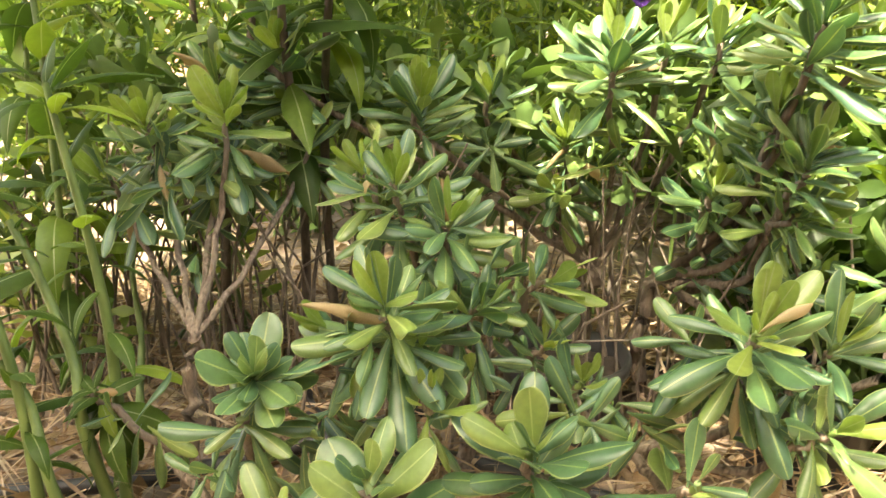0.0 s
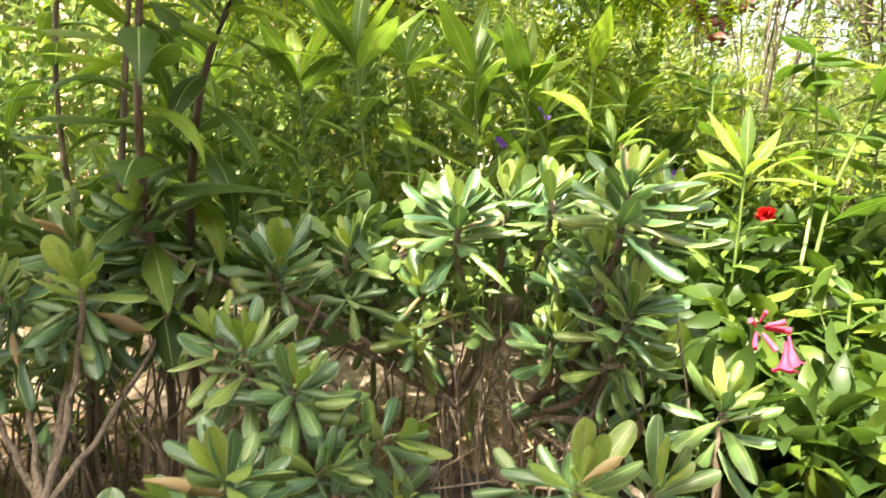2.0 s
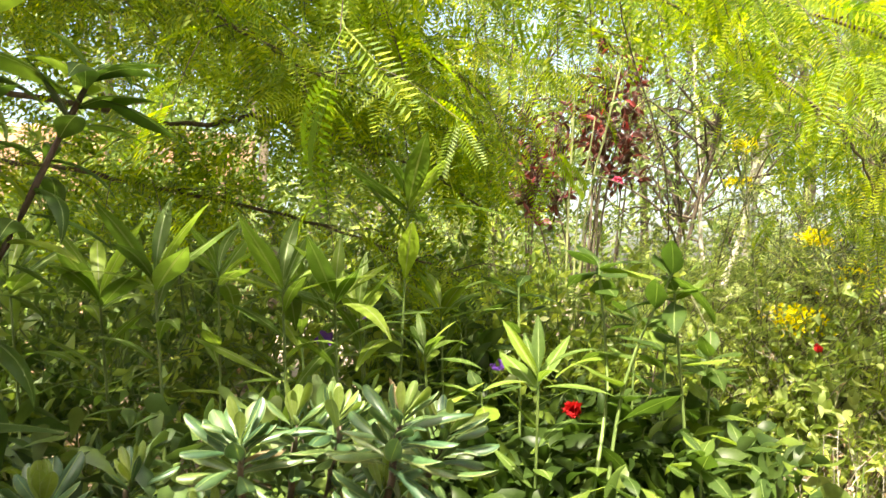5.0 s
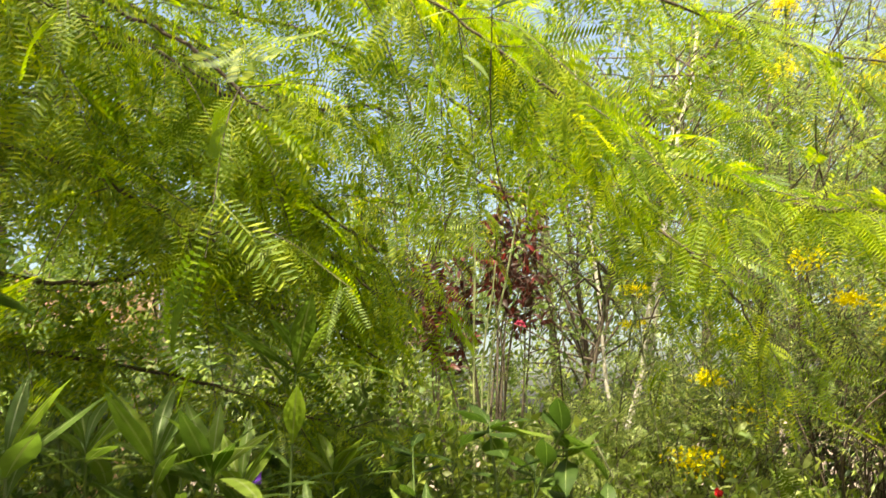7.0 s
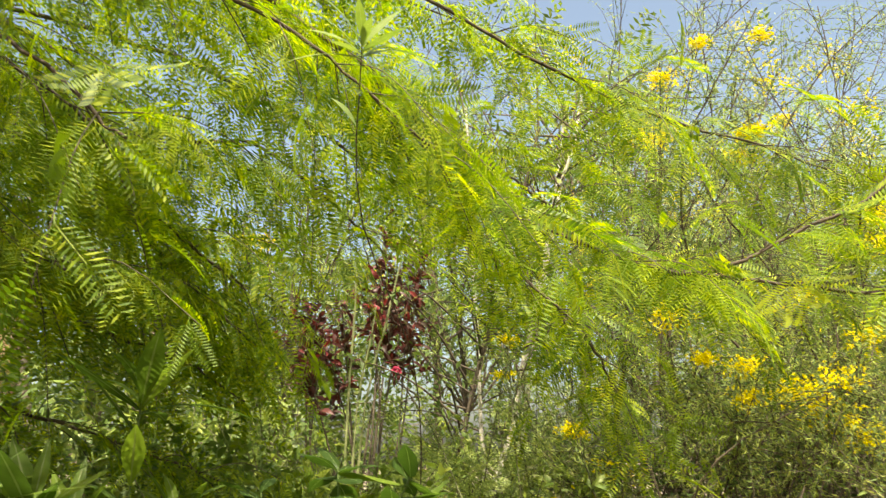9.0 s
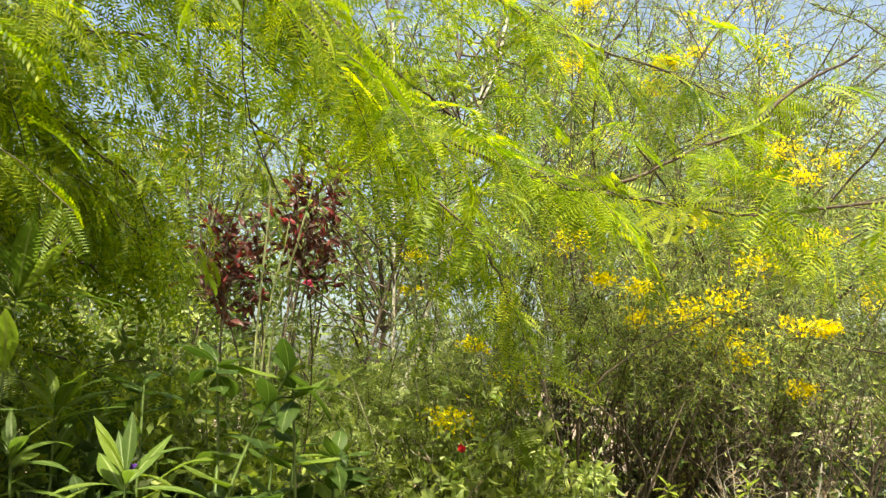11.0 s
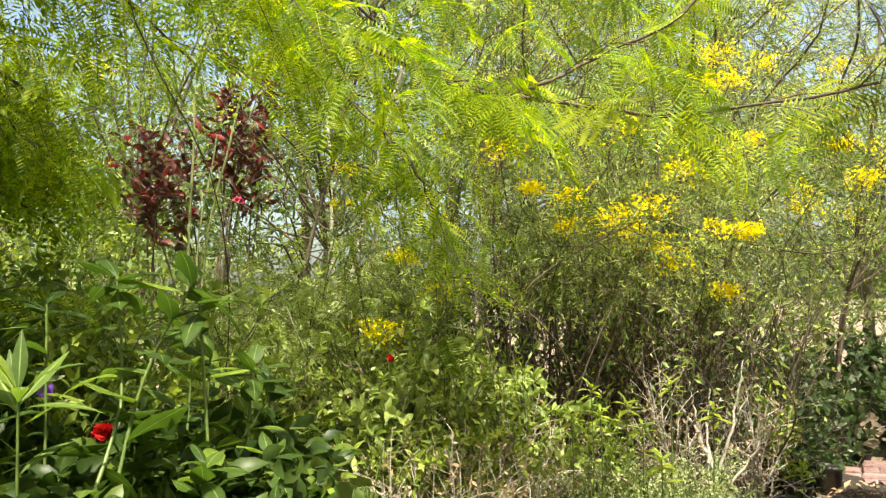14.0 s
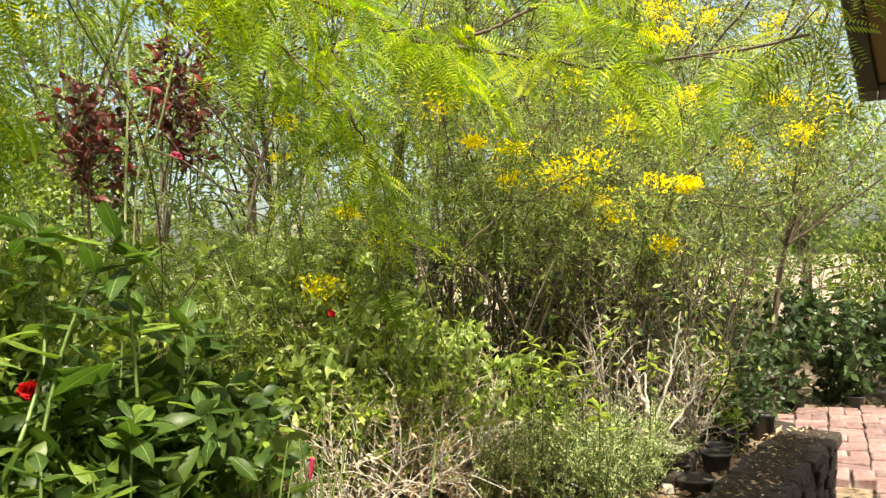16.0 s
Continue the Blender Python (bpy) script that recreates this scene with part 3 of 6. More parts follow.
def whorl(stem, base, pos, axis, n, size, sag=0.0, meshes=None, young=0.25, dead=0.010, open_from=15, open_to=100, span=0.05, wide=1.0, turn=None):
    """Leaves in a spiral round a shoot's tip: small and steep in the middle, long and spread outside."""
    ax = Vector(axis).normalized()
    a = ax.orthogonal().normalized()
    b = ax.cross(a)
    off = RNG.random() * 6.28 if turn is None else turn
    n = round(n * 1.4)
    size = size * 1.03
    for k in range(n):
        f = k / max(n - 1, 1)
        th = off + k * 2.39996 + RNG.gauss(0, 0.15)
        tilt = radians(open_from + (open_to - open_from) * f + RNG.gauss(0, 10))
        side = a * math.cos(th) + b * math.sin(th)
        d = ax * math.cos(tilt) + side * math.sin(tilt)
        d.z -= sag * f
        up = ax * math.sin(tilt) - side * math.cos(tilt) + Vector((RNG.gauss(0, 0.2), RNG.gauss(0, 0.2), 0.2 + RNG.gauss(0, 0.15)))
        s = size * (0.62 + 0.45 * min(1, f * 2.2)) * RNG.uniform(0.68, 1.14)
        u = RNG.random()
        pool = PIT_DEAD if u < dead else PIT_YOUNG if f < young else (meshes or PIT)
        p = Vector(pos) - ax * span * f
        part("leaf", RNG.choice(pool), stem, local(base, pose_leaf(p, d, up, s, wide * RNG.uniform(0.9, 1.1))))


def side_whorl(st, base, a, tip, ax, n, size, sag):
    """A smaller, older tuft lower down the same branch."""
    for f in (0.74,):
        p = a * (1 - f) + tip * f + rng.normal(size=3) * 0.018
        d = unit(np.asarray(ax, float) * 0.4 + unit(rng.normal(size=3) * (1, 1, 0.3) + (0, -0.5, 0)))
        whorl(st, base, p, d, 7, size * 0.8, sag + 0.25, young=0.0, dead=0.008, open_from=35, open_to=105)


def stem_part(thing_ob, base, pts, r0, r1, mat="bark", name="branch", n=16, sides=7, knob=0.08):
    g = Geo()
    p = curve_pts(pts, n)
    p[1:-1] += rng.normal(size=p[1:-1].shape) * r0 * 0.4
    if name == "branch" and mat.startswith("bark"):
        k = max(3, int(n * 0.22))
        r2 = r0 + (r1 - r0) * (1 - k / n)
        tube(g, p[: n - k + 1], r0, r2, sides, knob=knob)
        tube(g, p[n - k :], r2 * 0.95, r1, sides, 1, knob=knob)
    else:
        tube(g, p, r0, r1, sides, knob=knob)
    return part(name, g.mesh(name, [M[mat], M["green_stem"]], origin=base), thing_ob)


def shrub(base, label):
    return thing("shrub", base, label, "shrub", "shrubs in the bed")


def E_(*a):
    return np.array(a, float)


# ---- the glossy-leaved shrubs ----
def build_shrubs():
    lab = "glossy green shrub with curled paddle leaves in whorls"
    # the one with several pale stems from one foot
    b = (-0.20, 0.67, float(ground_z(-0.20, 0.67)))
    s = shrub(b, lab)
    fork = E_(-0.185, 0.68, 0.50)
    stem_part(s, b, [b, (-0.195, 0.675, 0.42), fork], 0.0075, 0.006, name="trunk")
    for tip, ax, n, size, sag, kw in (
        (E_(-0.262, 0.80, 0.678), (-0.1, -0.25, 1), 20, 0.058, 0.25, dict(young=0.5, meshes=PIT_FLAT)),
        (E_(-0.172, 0.774, 0.690), (0.1, -0.3, 1), 18, 0.060, 0.35, dict(young=0.55, dead=0.02)),
        (E_(-0.205, 0.86, 0.72), (-0.05, 0, 1), 14, 0.06, 0.1, {}),
        (E_(-0.30, 0.78, 0.62), (-0.5, -0.3, 0.6), 12, 0.06, 0.3, {}),
        (E_(-0.20, 0.83, 0.64), (0.2, -0.3, 1), 14, 0.055, 0.3, {}),
        (E_(-0.11, 0.86, 0.655), (0.2, -0.3, 1), 14, 0.058, 0.3, {}),
    ):
        mid = fork * 0.5 + tip * 0.5 + E_(0, 0.02, -0.02)
        st = stem_part(s, b, [fork, mid, tip - unit(ax) * 0.02, tip], 0.0036, 0.0022)
        whorl(st, b, tip, ax, n, size, sag, **kw)
        side_whorl(st, b, np.asarray(fork, float), tip, ax, n, size, sag)
    # small low rosettes before it
    b = (-0.12, 0.60, float(ground_z(-0.12, 0.60)))
    s = shrub(b, "low shrub with broad blue-green leaves in flat rosettes")
    for tip, ax, n, size, sag, kw in (
        (E_(-0.098, 0.558, 0.525), (0.05, -0.6, 0.8), 16, 0.045, 0.05, dict(meshes=PIT_FLAT, young=0.0, wide=1.2, open_to=85, span=0.02)),
        (E_(-0.105, 0.545, 0.495), (0.0, -0.5, 0.5), 9, 0.066, 0.9, dict(meshes=PIT, young=0.0, open_from=60)),
        (E_(-0.26, 0.637, 0.468), (-0.1, -0.3, 0.7), 16, 0.060, 1.1, dict(meshes=LANCE_DARK, young=0.0, wide=1.2, open_from=35)),
        (E_(-0.006, 0.483, 0.488), (-0.05, -0.3, 1), 11, 0.056, 0.05, dict(meshes=PIT_FLAT, young=0.0, open_to=80, wide=1.15)),
        (E_(-0.07, 0.49, 0.45), (0.1, -0.3, 0.9), 9, 0.055, 0.2, dict(meshes=PIT_FLAT, young=0.1)),
    ):
        st = stem_part(s, b, [b, E_(*b) * 0.5 + tip * 0.5 + E_(0, 0.02, 0), tip - unit(ax) * 0.015, tip], 0.005, 0.0022)
        whorl(st, b, tip, ax, n, size, sag, **kw)
        side_whorl(st, b, np.asarray(b, float), tip, ax, n, size, sag)
    # the middle of the bush
    b = (0.06, 0.72, float(ground_z(0.06, 0.72)))
    s = shrub(b, lab)
    f1 = E_(0.055, 0.70, 0.46)
    stem_part(s, b, [b, (0.06, 0.71, 0.4), f1], 0.009, 0.007, name="trunk")
    for tip, ax, n, size, sag, kw in (
        (E_(-0.001, 0.557, 0.583), (-0.1, -0.45, 0.9), 22, 0.066, 0.25, dict(young=0.1, open_from=25)),
        (E_(0.073, 0.626, 0.556), (0.6, -0.45, 0.6), 15, 0.055, 0.15, dict(young=0.05)),
        (E_(0.044, 0.653, 0.620), (0.25, -0.4, 0.9), 20, 0.060, 0.2, dict(young=0.1, dead=0.025)),
        (E_(-0.004, 0.677, 0.648), (-0.05, -0.3, 1), 17, 0.056, 0.2, dict(young=0.15)),
        (E_(-0.035, 0.708, 0.648), (-0.4, -0.2, 0.9), 12, 0.055, 0.1, {}),
        (E_(0.13, 0.664, 0.565), (0.8, -0.4, 0.35), 13, 0.062, 0.1, {}),
        (E_(0.128, 0.663, 0.512), (0.4, -0.4, 0.8), 12, 0.045, 0.2, {}),
        (E_(0.032, 0.542, 0.523), (0.05, -0.4, 0.9), 11, 0.040, 0.5, dict(young=0.6, wide=0.7)),
        (E_(-0.05, 0.60, 0.545), (-0.5, -0.3, 0.4), 10, 0.055, 0.7, dict(dead=0.02)),
        (E_(0.02, 0.60, 0.54), (0.0, -0.5, 0.3), 12, 0.058, 0.9, {}),
    ):
        st = stem_part(s, b, [f1, f1 * 0.45 + tip * 0.55 + E_(0, 0.015, -0.02), tip - unit(ax) * 0.02, tip], 0.0040, 0.0022)
        whorl(st, b, tip, ax, n, size, sag, **kw)
        side_whorl(st, b, np.asarray(f1, float), tip, ax, n, size, sag)
    # lower right, long drooping leaves
    b = (0.22, 0.66, float(ground_z(0.22, 0.66)))
    s = shrub(b, "shrub with long drooping green leaves on thick pale stems")
    f2 = E_(0.20, 0.64, 0.42)
    stem_part(s, b, [(0.10, 0.66, 0.33), (0.15, 0.65, 0.37), f2], 0.008, 0.0065, name="trunk")
    for tip, ax, n, size, sag, kw in (
        (E_(0.264, 0.562, 0.566), (0.05, -0.45, 0.9), 24, 0.070, 0.75, dict(young=0.3, wide=0.85, open_from=15)),
        (E_(0.105, 0.512, 0.498), (0.0, -0.4, 1), 14, 0.060, 0.05, dict(meshes=PIT_FLAT, young=0.0, open_to=85)),
        (E_(0.154, 0.628, 0.492), (0.1, -0.5, 0.9), 10, 0.05, 0.2, {}),
        (E_(0.345, 0.605, 0.540), (0.3, -0.4, 0.8), 15, 0.066, 0.5, dict(young=0.1)),
        (E_(0.33, 0.56, 0.49), (0.3, -0.5, 0.6), 12, 0.066, 0.7, dict(young=0.1)),
        (E_(0.22, 0.52, 0.47), (0.2, -0.5, 0.6), 8, 0.060, 0.9, dict(young=0.0)),
    ):
        st = stem_part(s, b, [f2, f2 * 0.5 + tip * 0.5 + E_(0.01, 0.01, -0.03), tip - unit(ax) * 0.03, tip], 0.005, 0.0026)
        whorl(st, b, tip, ax, n, size, sag, **kw)
        side_whorl(st, b, np.asarray(f2, float), tip, ax, n, size, sag)
    # the tall one behind, bare brown branches, partly in sun
    b = (0.20, 0.93, float(ground_z(0.20, 0.93)))
    s = shrub(b, "glossy green shrub on long bare brown branches, partly sunlit")
    f3 = E_(0.205, 0.905, 0.50)
    stem_part(s, b, [b, (0.2, 0.92, 0.42), f3], 0.011, 0.009, name="trunk")
    for tip, ax, n, size, sag, kw in (
        (E_(0.008, 0.825, 0.700), (-0.05, -0.25, 1), 20, 0.062, 0.0, {}),
        (E_(0.196, 0.825, 0.750), (0.0, -0.15, 1), 20, 0.066, 0.05, dict(young=0.1)),
        (E_(0.300, 0.84, 0.768), (0.05, -0.1, 1), 18, 0.062, 0.05, {}),
        (E_(0.255, 0.87, 0.765), (0.0, 0.0, 1), 16, 0.055, 0.05, {}),
        (E_(0.161, 0.885, 0.655), (-0.1, -0.4, 0.7), 16, 0.055, 0.5, dict(young=0.3)),
        (E_(0.15, 0.86, 0.60), (-0.2, -0.5, 0.3), 14, 0.05, 0.9, dict(young=0.3)),
        (E_(-0.144, 0.871, 0.748), (-0.1, -0.2, 1), 16, 0.066, 0.0, {}),
        (E_(0.08, 0.90, 0.70), (0, -0.2, 1), 14, 0.055, 0.2, {}),
        (E_(0.10, 0.93, 0.62), (0, -0.4, 1), 14, 0.05, 0.3, {}),
    ):
        st = stem_part(s, b, [f3, f3 * 0.5 + tip * 0.5 + E_(0.015, 0.03, -0.03), tip - unit(ax) * 0.04, tip], 0.0048, 0.0026, "bark")
        whorl(st, b, tip, ax, n, size, sag, **dict(dict(open_to=80), **kw))
        side_whorl(st, b, np.asarray(f3, float), tip, ax, n, size, sag)
    b = (0.26, 0.90, float(ground_z(0.26, 0.90)))
    s = shrub(b, "dark blue-green shrub with upright curled paddle leaves")
    f4 = E_(0.27, 0.87, 0.50)
    stem_part(s, b, [b, (0.26, 0.89, 0.42), f4], 0.010, 0.008, name="trunk")
    for tip, ax, n, size, sag, kw in (
        (E_(0.359, 0.73, 0.668), (0.25, -0.25, 1), 22, 0.066, 0.1, dict(young=0.1, wide=0.9)),
        (E_(0.345, 0.71, 0.785), (0.25, -0.1, 1), 22, 0.068, 0.05, dict(young=0.12, wide=0.9)),
        (E_(0.40, 0.75, 0.76), (0.4, -0.1, 0.9), 18, 0.064, 0.05, dict(wide=0.9)),
        (E_(0.34, 0.77, 0.70), (0.1, -0.2, 1), 18, 0.060, 0.2, {}),
        (E_(0.37, 0.74, 0.61), (0.5, -0.4, 0.4), 16, 0.060, 0.5, {}),
        (E_(0.30, 0.80, 0.62), (0.0, -0.4, 0.8), 15, 0.055, 0.3, {}),
        (E_(0.44, 0.695, 0.580), (0.1, -0.2, 1), 17, 0.066, 0.6, dict(wide=0.85)),
        (E_(0.33, 0.83, 0.56), (0.2, -0.5, 0.5), 12, 0.055, 0.4, {}),
    ):
        low = E_(0.42, 0.71, 0.45) if tip[0] > 0.42 else f4 * 0.5 + tip * 0.5 + E_(0.02, 0.01, -0.04)
        st = stem_part(s, b, [f4, low, tip - unit(ax) * 0.04, tip], 0.0055, 0.0028, "bark_dark" if tip[2] > 0.7 else "bark")
        whorl(st, b, tip, ax, n, size, sag, **dict(dict(open_to=80), **kw))
        side_whorl(st, b, np.asarray(f4, float), tip, ax, n, size, sag)
    # thin shaded stems and inner leaves behind the front rosettes
    g = Geo()
    for k in range(150):
        x, y = rng.uniform(-0.5, 0.5), rng.uniform(0.76, 1.12)
        z = ground_z(x, y)
        tube(g, curve_pts([(x, y, z), (x + rng.normal() * 0.02, y, z + 0.15), (x + rng.normal() * 0.05, y + rng.normal() * 0.04, z + rng.uniform(0.18, 0.34))], 7), rng.uniform(0.0014, 0.0034), 0.001, 5)
    thicket = thing("shrub", (0, 0.9, 0.32), "inner leaves and thin stems of a shaded shrub", "shrub", "shrubs in the bed")
    part("twig_mass", g.mesh("twig_mass", [M["bark"]], origin=(0, 0.9, 0.32)), thicket, kind="stuff")
    g = Geo()
    n = 520
    c = np.stack([rng.uniform(-0.4, 0.42, n), rng.uniform(0.88, 1.12, n), 0.0 * np.ones(n)], -1)
    c[:, 2] = 0.60 + 0.14 * rng.random(n)
    stamp(g, paddle(0.2), c, rand_dirs(n, 0.3), rand_dirs(n, 1.2), rng.uniform(0.045, 0.066, n))
    part("foliage", g.mesh("foliage", [M["glossy_i"]], origin=(0, 0.9, 0.32)), thicket, kind="stuff")


# ---- tall stems with lance leaves ----
def leafy_stem(s, base, pts, r, n, size, meshes, mat="green_stem", start=0.2, sag=0.5, tuft=0, spread=65, name="stem", label="", tuft_from=10):
    p = curve_pts(pts, 16)
    g = Geo()
    tube(g, p, r, r * 0.5, 7, knob=0.05)
    st = part(name, g.mesh(name, [M[mat]], origin=base), s)
    th = RNG.random() * 6
    for k in range(n):
        f = start + (1 - start) * (k + 0.5) / n
        u = f * 15
        i = min(int(u), 14)
        q = p[i] + (p[i + 1] - p[i]) * (u - i)
        ax = Vector(unit(p[i + 1] - p[i]))
        a = ax.orthogonal().normalized()
        th += 2.4 + RNG.gauss(0, 0.3)
        side = a * math.cos(th) + ax.cross(a) * math.sin(th)
        tilt = radians((spread + RNG.gauss(0, 12)) * (1.15 - 0.5 * f))
        d = ax * math.cos(tilt) + side * math.sin(tilt)
        d.z -= sag * (1 - f) * RNG.uniform(0.5, 1.2)
        part("leaf", RNG.choice(meshes), st, local(base, pose_leaf(q, d, ax * 0.8 - side * 0.2 + Vector((0, 0, 0.5)), size * RNG.uniform(0.7, 1.15) * (1.05 - 0.35 * f))))
    ax = Vector(unit(p[-1] - p[-2]))
    for k in range(tuft):
        a = ax.orthogonal().normalized()
        th = k * 2.4 + RNG.random()
        side = a * math.cos(th) + ax.cross(a) * math.sin(th)
        tilt = radians(tuft_from + 70 * (k + 0.5) / tuft)
        d = ax * math.cos(tilt) + side * math.sin(tilt)
        part("leaf", RNG.choice(meshes), st, local(base, pose_leaf(p[-1] - np.array(ax) * 0.03 * k / tuft, d, ax * math.sin(tilt) - side * math.cos(tilt) + Vector((0, 0, 0.4)), size * (0.6 + 0.45 * (k / tuft)) * RNG.uniform(0.85, 1.1))))
    return st


def build_tall():
    """The coarse plants at the edge of the bed: thick green stems, long drooping leaves."""
    for x, y, pts, n, size in (
        (-0.24, 0.93, [(-0.235, 0.96, 0.55), (-0.21, 1.02, 0.75), (-0.20, 1.07, 0.98), (-0.17, 1.08, 1.2)], 15, 0.12),
        (-0.14, 0.92, [(-0.13, 0.91, 0.55), (-0.135, 0.86, 0.8), (-0.12, 0.85, 1.0), (-0.10, 0.86, 1.18)], 15, 0.13),
        (-0.10, 0.95, [(-0.11, 0.94, 0.6), (-0.09, 0.93, 0.85), (-0.03, 0.91, 1.0), (0.03, 0.93, 1.15)], 13, 0.12),
        (-0.36, 0.80, [(-0.36, 0.80, 0.5), (-0.37, 0.83, 0.75), (-0.40, 0.86, 0.95)], 12, 0.12),
        (-0.30, 1.15, [(-0.31, 1.15, 0.6), (-0.33, 1.16, 0.9), (-0.30, 1.18, 1.2)], 14, 0.12),
        (-0.47, 0.98, [(-0.48, 0.98, 0.6), (-0.46, 1.0, 0.9)], 12, 0.12),
    ):
        b = (x, y, float(ground_z(x, y)))
        s = thing("tall_plant", b, "tall coarse plant with drooping lance leaves on a thick stem", "plant", "tall plants at the bed's edge")
        leafy_stem(s, b, [b] + pts, 0.0062 if pts[-1][2] > 1.1 else 0.0048, n + 22, size * 1.2, LANCE_DARK, "bark_dark" if pts[-1][2] > 1.1 else "green_stem", 0.3, 0.7, 6)
    b = (0.98, 1.55, float(ground_z(0.98, 1.55)))
    s = thing("tall_plant", b, "slender tall shoot with a tuft of long bright leaves", "plant", "tall plants at the bed's edge")
    leafy_stem(s, b, [b, (1.08, 1.52, 0.75), (0.98, 1.30, 1.10), (0.76, 1.06, 1.34), (0.69, 0.89, 1.55)], 0.0018, 3, 0.13, LANCE_YOUNG, "bark_dark", 0.85, 0.2, 12)
    # thick leaning stems, bare but for a few leaves
    for pts, r, n, size in (([(-0.272, 0.635, 0.431), (-0.285, 0.657, 0.485), (-0.316, 0.679, 0.549), (-0.344, 0.691, 0.602)], 0.0066, 6, 0.06), ([(-0.28, 0.588, 0.406), (-0.301, 0.611, 0.465), (-0.324, 0.616, 0.503)], 0.0060, 4, 0.06), ([(-0.277, 0.758, 0.386), (-0.289, 0.804, 0.442), (-0.301, 0.826, 0.51), (-0.307, 0.863, 0.564)], 0.0050, 2, 0.05)):
        b = gz(pts[0][0] + 0.01, pts[0][1] + 0.02)
        s = thing("tall_plant", b, "thick leaning green stem with a few dark leaves", "plant", "tall plants at the bed's edge")
        leafy_stem(s, b, [b] + pts, r, n, size, LANCE_DARK, "green_stem", 0.35, 0.4, 0)
    # thick green stems low at the edge
    for x, y, tip in ((-0.30, 0.60, (-0.35, 0.62, 0.66)), (-0.255, 0.66, (-0.30, 0.70, 0.72)), (-0.37, 0.62, (-0.42, 0.60, 0.7))):
        b = (x, y, float(ground_z(x, y)))
        s = thing("tall_plant", b, "green upright stem with pointed leaves beside the shrub", "plant", "tall plants at the bed's edge")
        leafy_stem(s, b, [b, E_(*b) * 0.5 + E_(*tip) * 0.5 + E_(0.015, 0, 0), tip], 0.0062, 16, 0.085, LANCE_DARK, "green_stem", 0.25, 0.4, 6)


def build_straps():
    """Narrow-leaved flowering stems behind the shrub."""
    for x, y, tip, n, size in (
        (0.10, 1.02, (0.087, 1.056, 0.925), 8, 0.115),
        (0.25, 1.15, (0.256, 1.167, 0.915), 8, 0.12),
        (0.33, 1.17, (0.335, 1.179, 0.895), 8, 0.11),
        (0.42, 1.28, (0.484, 1.336, 1.058), 9, 0.13),
        (0.02, 1.16, (0.00, 1.18, 0.90), 8, 0.12),
        (0.15, 1.26, (0.16, 1.28, 0.93), 8, 0.11),
        (0.40, 1.30, (0.39, 1.30, 0.86), 7, 0.11),
        (0.60, 1.08, (0.615, 1.045, 0.779), 6, 0.085),
        (0.50, 1.22, (0.49, 1.24, 0.80), 7, 0.09),
        (-0.12, 1.25, (-0.14, 1.27, 0.92), 8, 0.12),
        (0.30, 1.40, (0.30, 1.42, 0.90), 8, 0.11),
        (0.56, 1.42, (0.57, 1.44, 0.86), 7, 0.11),
    ):
        b = (x, y, float(ground_z(x, y)))
        s = thing("flowering_plant", b, "narrow-leaved green garden plant with slim upright stems", "plant", "narrow-leaved plants")
        leafy_stem(s, b, [b, E_(*b) * 0.5 + E_(*tip) * 0.5 + E_(0.01, 0.015, 0), tip], 0.0035, n + 4, size * 1.65, STRAP, "green_stem", 0.3, 0.3, 9, 58)
    for p in ((0.447, 1.584, 0.846), (0.745, 1.629, 0.723), (0.35, 1.45, 0.80)):
        b = (p[0], p[1] + 0.02, float(ground_z(p[0], p[1])))
        fl = thing("purple_flower", b, "small purple trumpet flower on a thin green stalk", "flower", "purple flowers")
        g = Geo()
        tube(g, curve_pts([b, (b[0], b[1], p[2] - 0.1), (p[0], p[1], p[2])], 10), 0.0022, 0.0015, 5)
        part("stalk", g.mesh("stalk", [M["green_stem"]], origin=b), fl)
        part("corolla", trumpet("corolla", M["purple_petal"], 0.016, 0.028), fl, local(b, pose_leaf(p, (-0.2, -0.8, 0.25), (0, 0, 1), 1.0)), "ruffled purple petals")


def trumpet(name, mat, radius, length, lobes=5):
    """A flower opening along +y into soft lobes."""
    g = Geo()
    sides, rows = 30, 6
    ang = np.linspace(0, 2 * np.pi, sides, endpoint=False)
    v = []
    for k in range(rows + 1):
        s = k / rows
        r = radius * (0.12 + 0.88 * s**2.2) * (1 + (0.16 * np.cos(lobes * ang) + 0.06 * np.cos(11 * ang)) * s**2)
        y = length * (s - 0.25 * s**4) + 0.1 * radius * s * np.cos(lobes * ang)
        v.append(np.stack([r * np.cos(ang), y, r * np.sin(ang)], -1))
    i, j = np.meshgrid(np.arange(rows), np.arange(sides), indexing="ij")
    k = (j + 1) % sides
    g.add(np.concatenate(v), np.stack([i * sides + j, i * sides + k, (i + 1) * sides + k, (i + 1) * sides + j], -1).reshape(-1, 4))
    return g.mesh(name, [mat])


def cup_flower(name, mat, radius, height, n=9):
    """A half-open flower of overlapping petals round +y."""
    g = Geo()
    for k in range(n):
        v, f, _ = blade(width=0.42, belly=0.6, curl=-0.9, droop=-0.35 if k < n // 2 else 0.1, rows=5, wave=0.1, phase=k)
        th = k * 2.4
        lean = 0.15 + 0.5 * k / n
        q = Euler((-lean, 0, 0)).to_matrix()
        turn = Matrix.Rotation(th, 3, "Y")
        off = Vector((0, 0, radius * (0.2 + 0.5 * k / n)))
        pts = [turn @ (q @ (Vector(p) * height) + off) for p in v]
        g.add([tuple(p) for p in pts], f)
    return g.mesh(name, [mat])


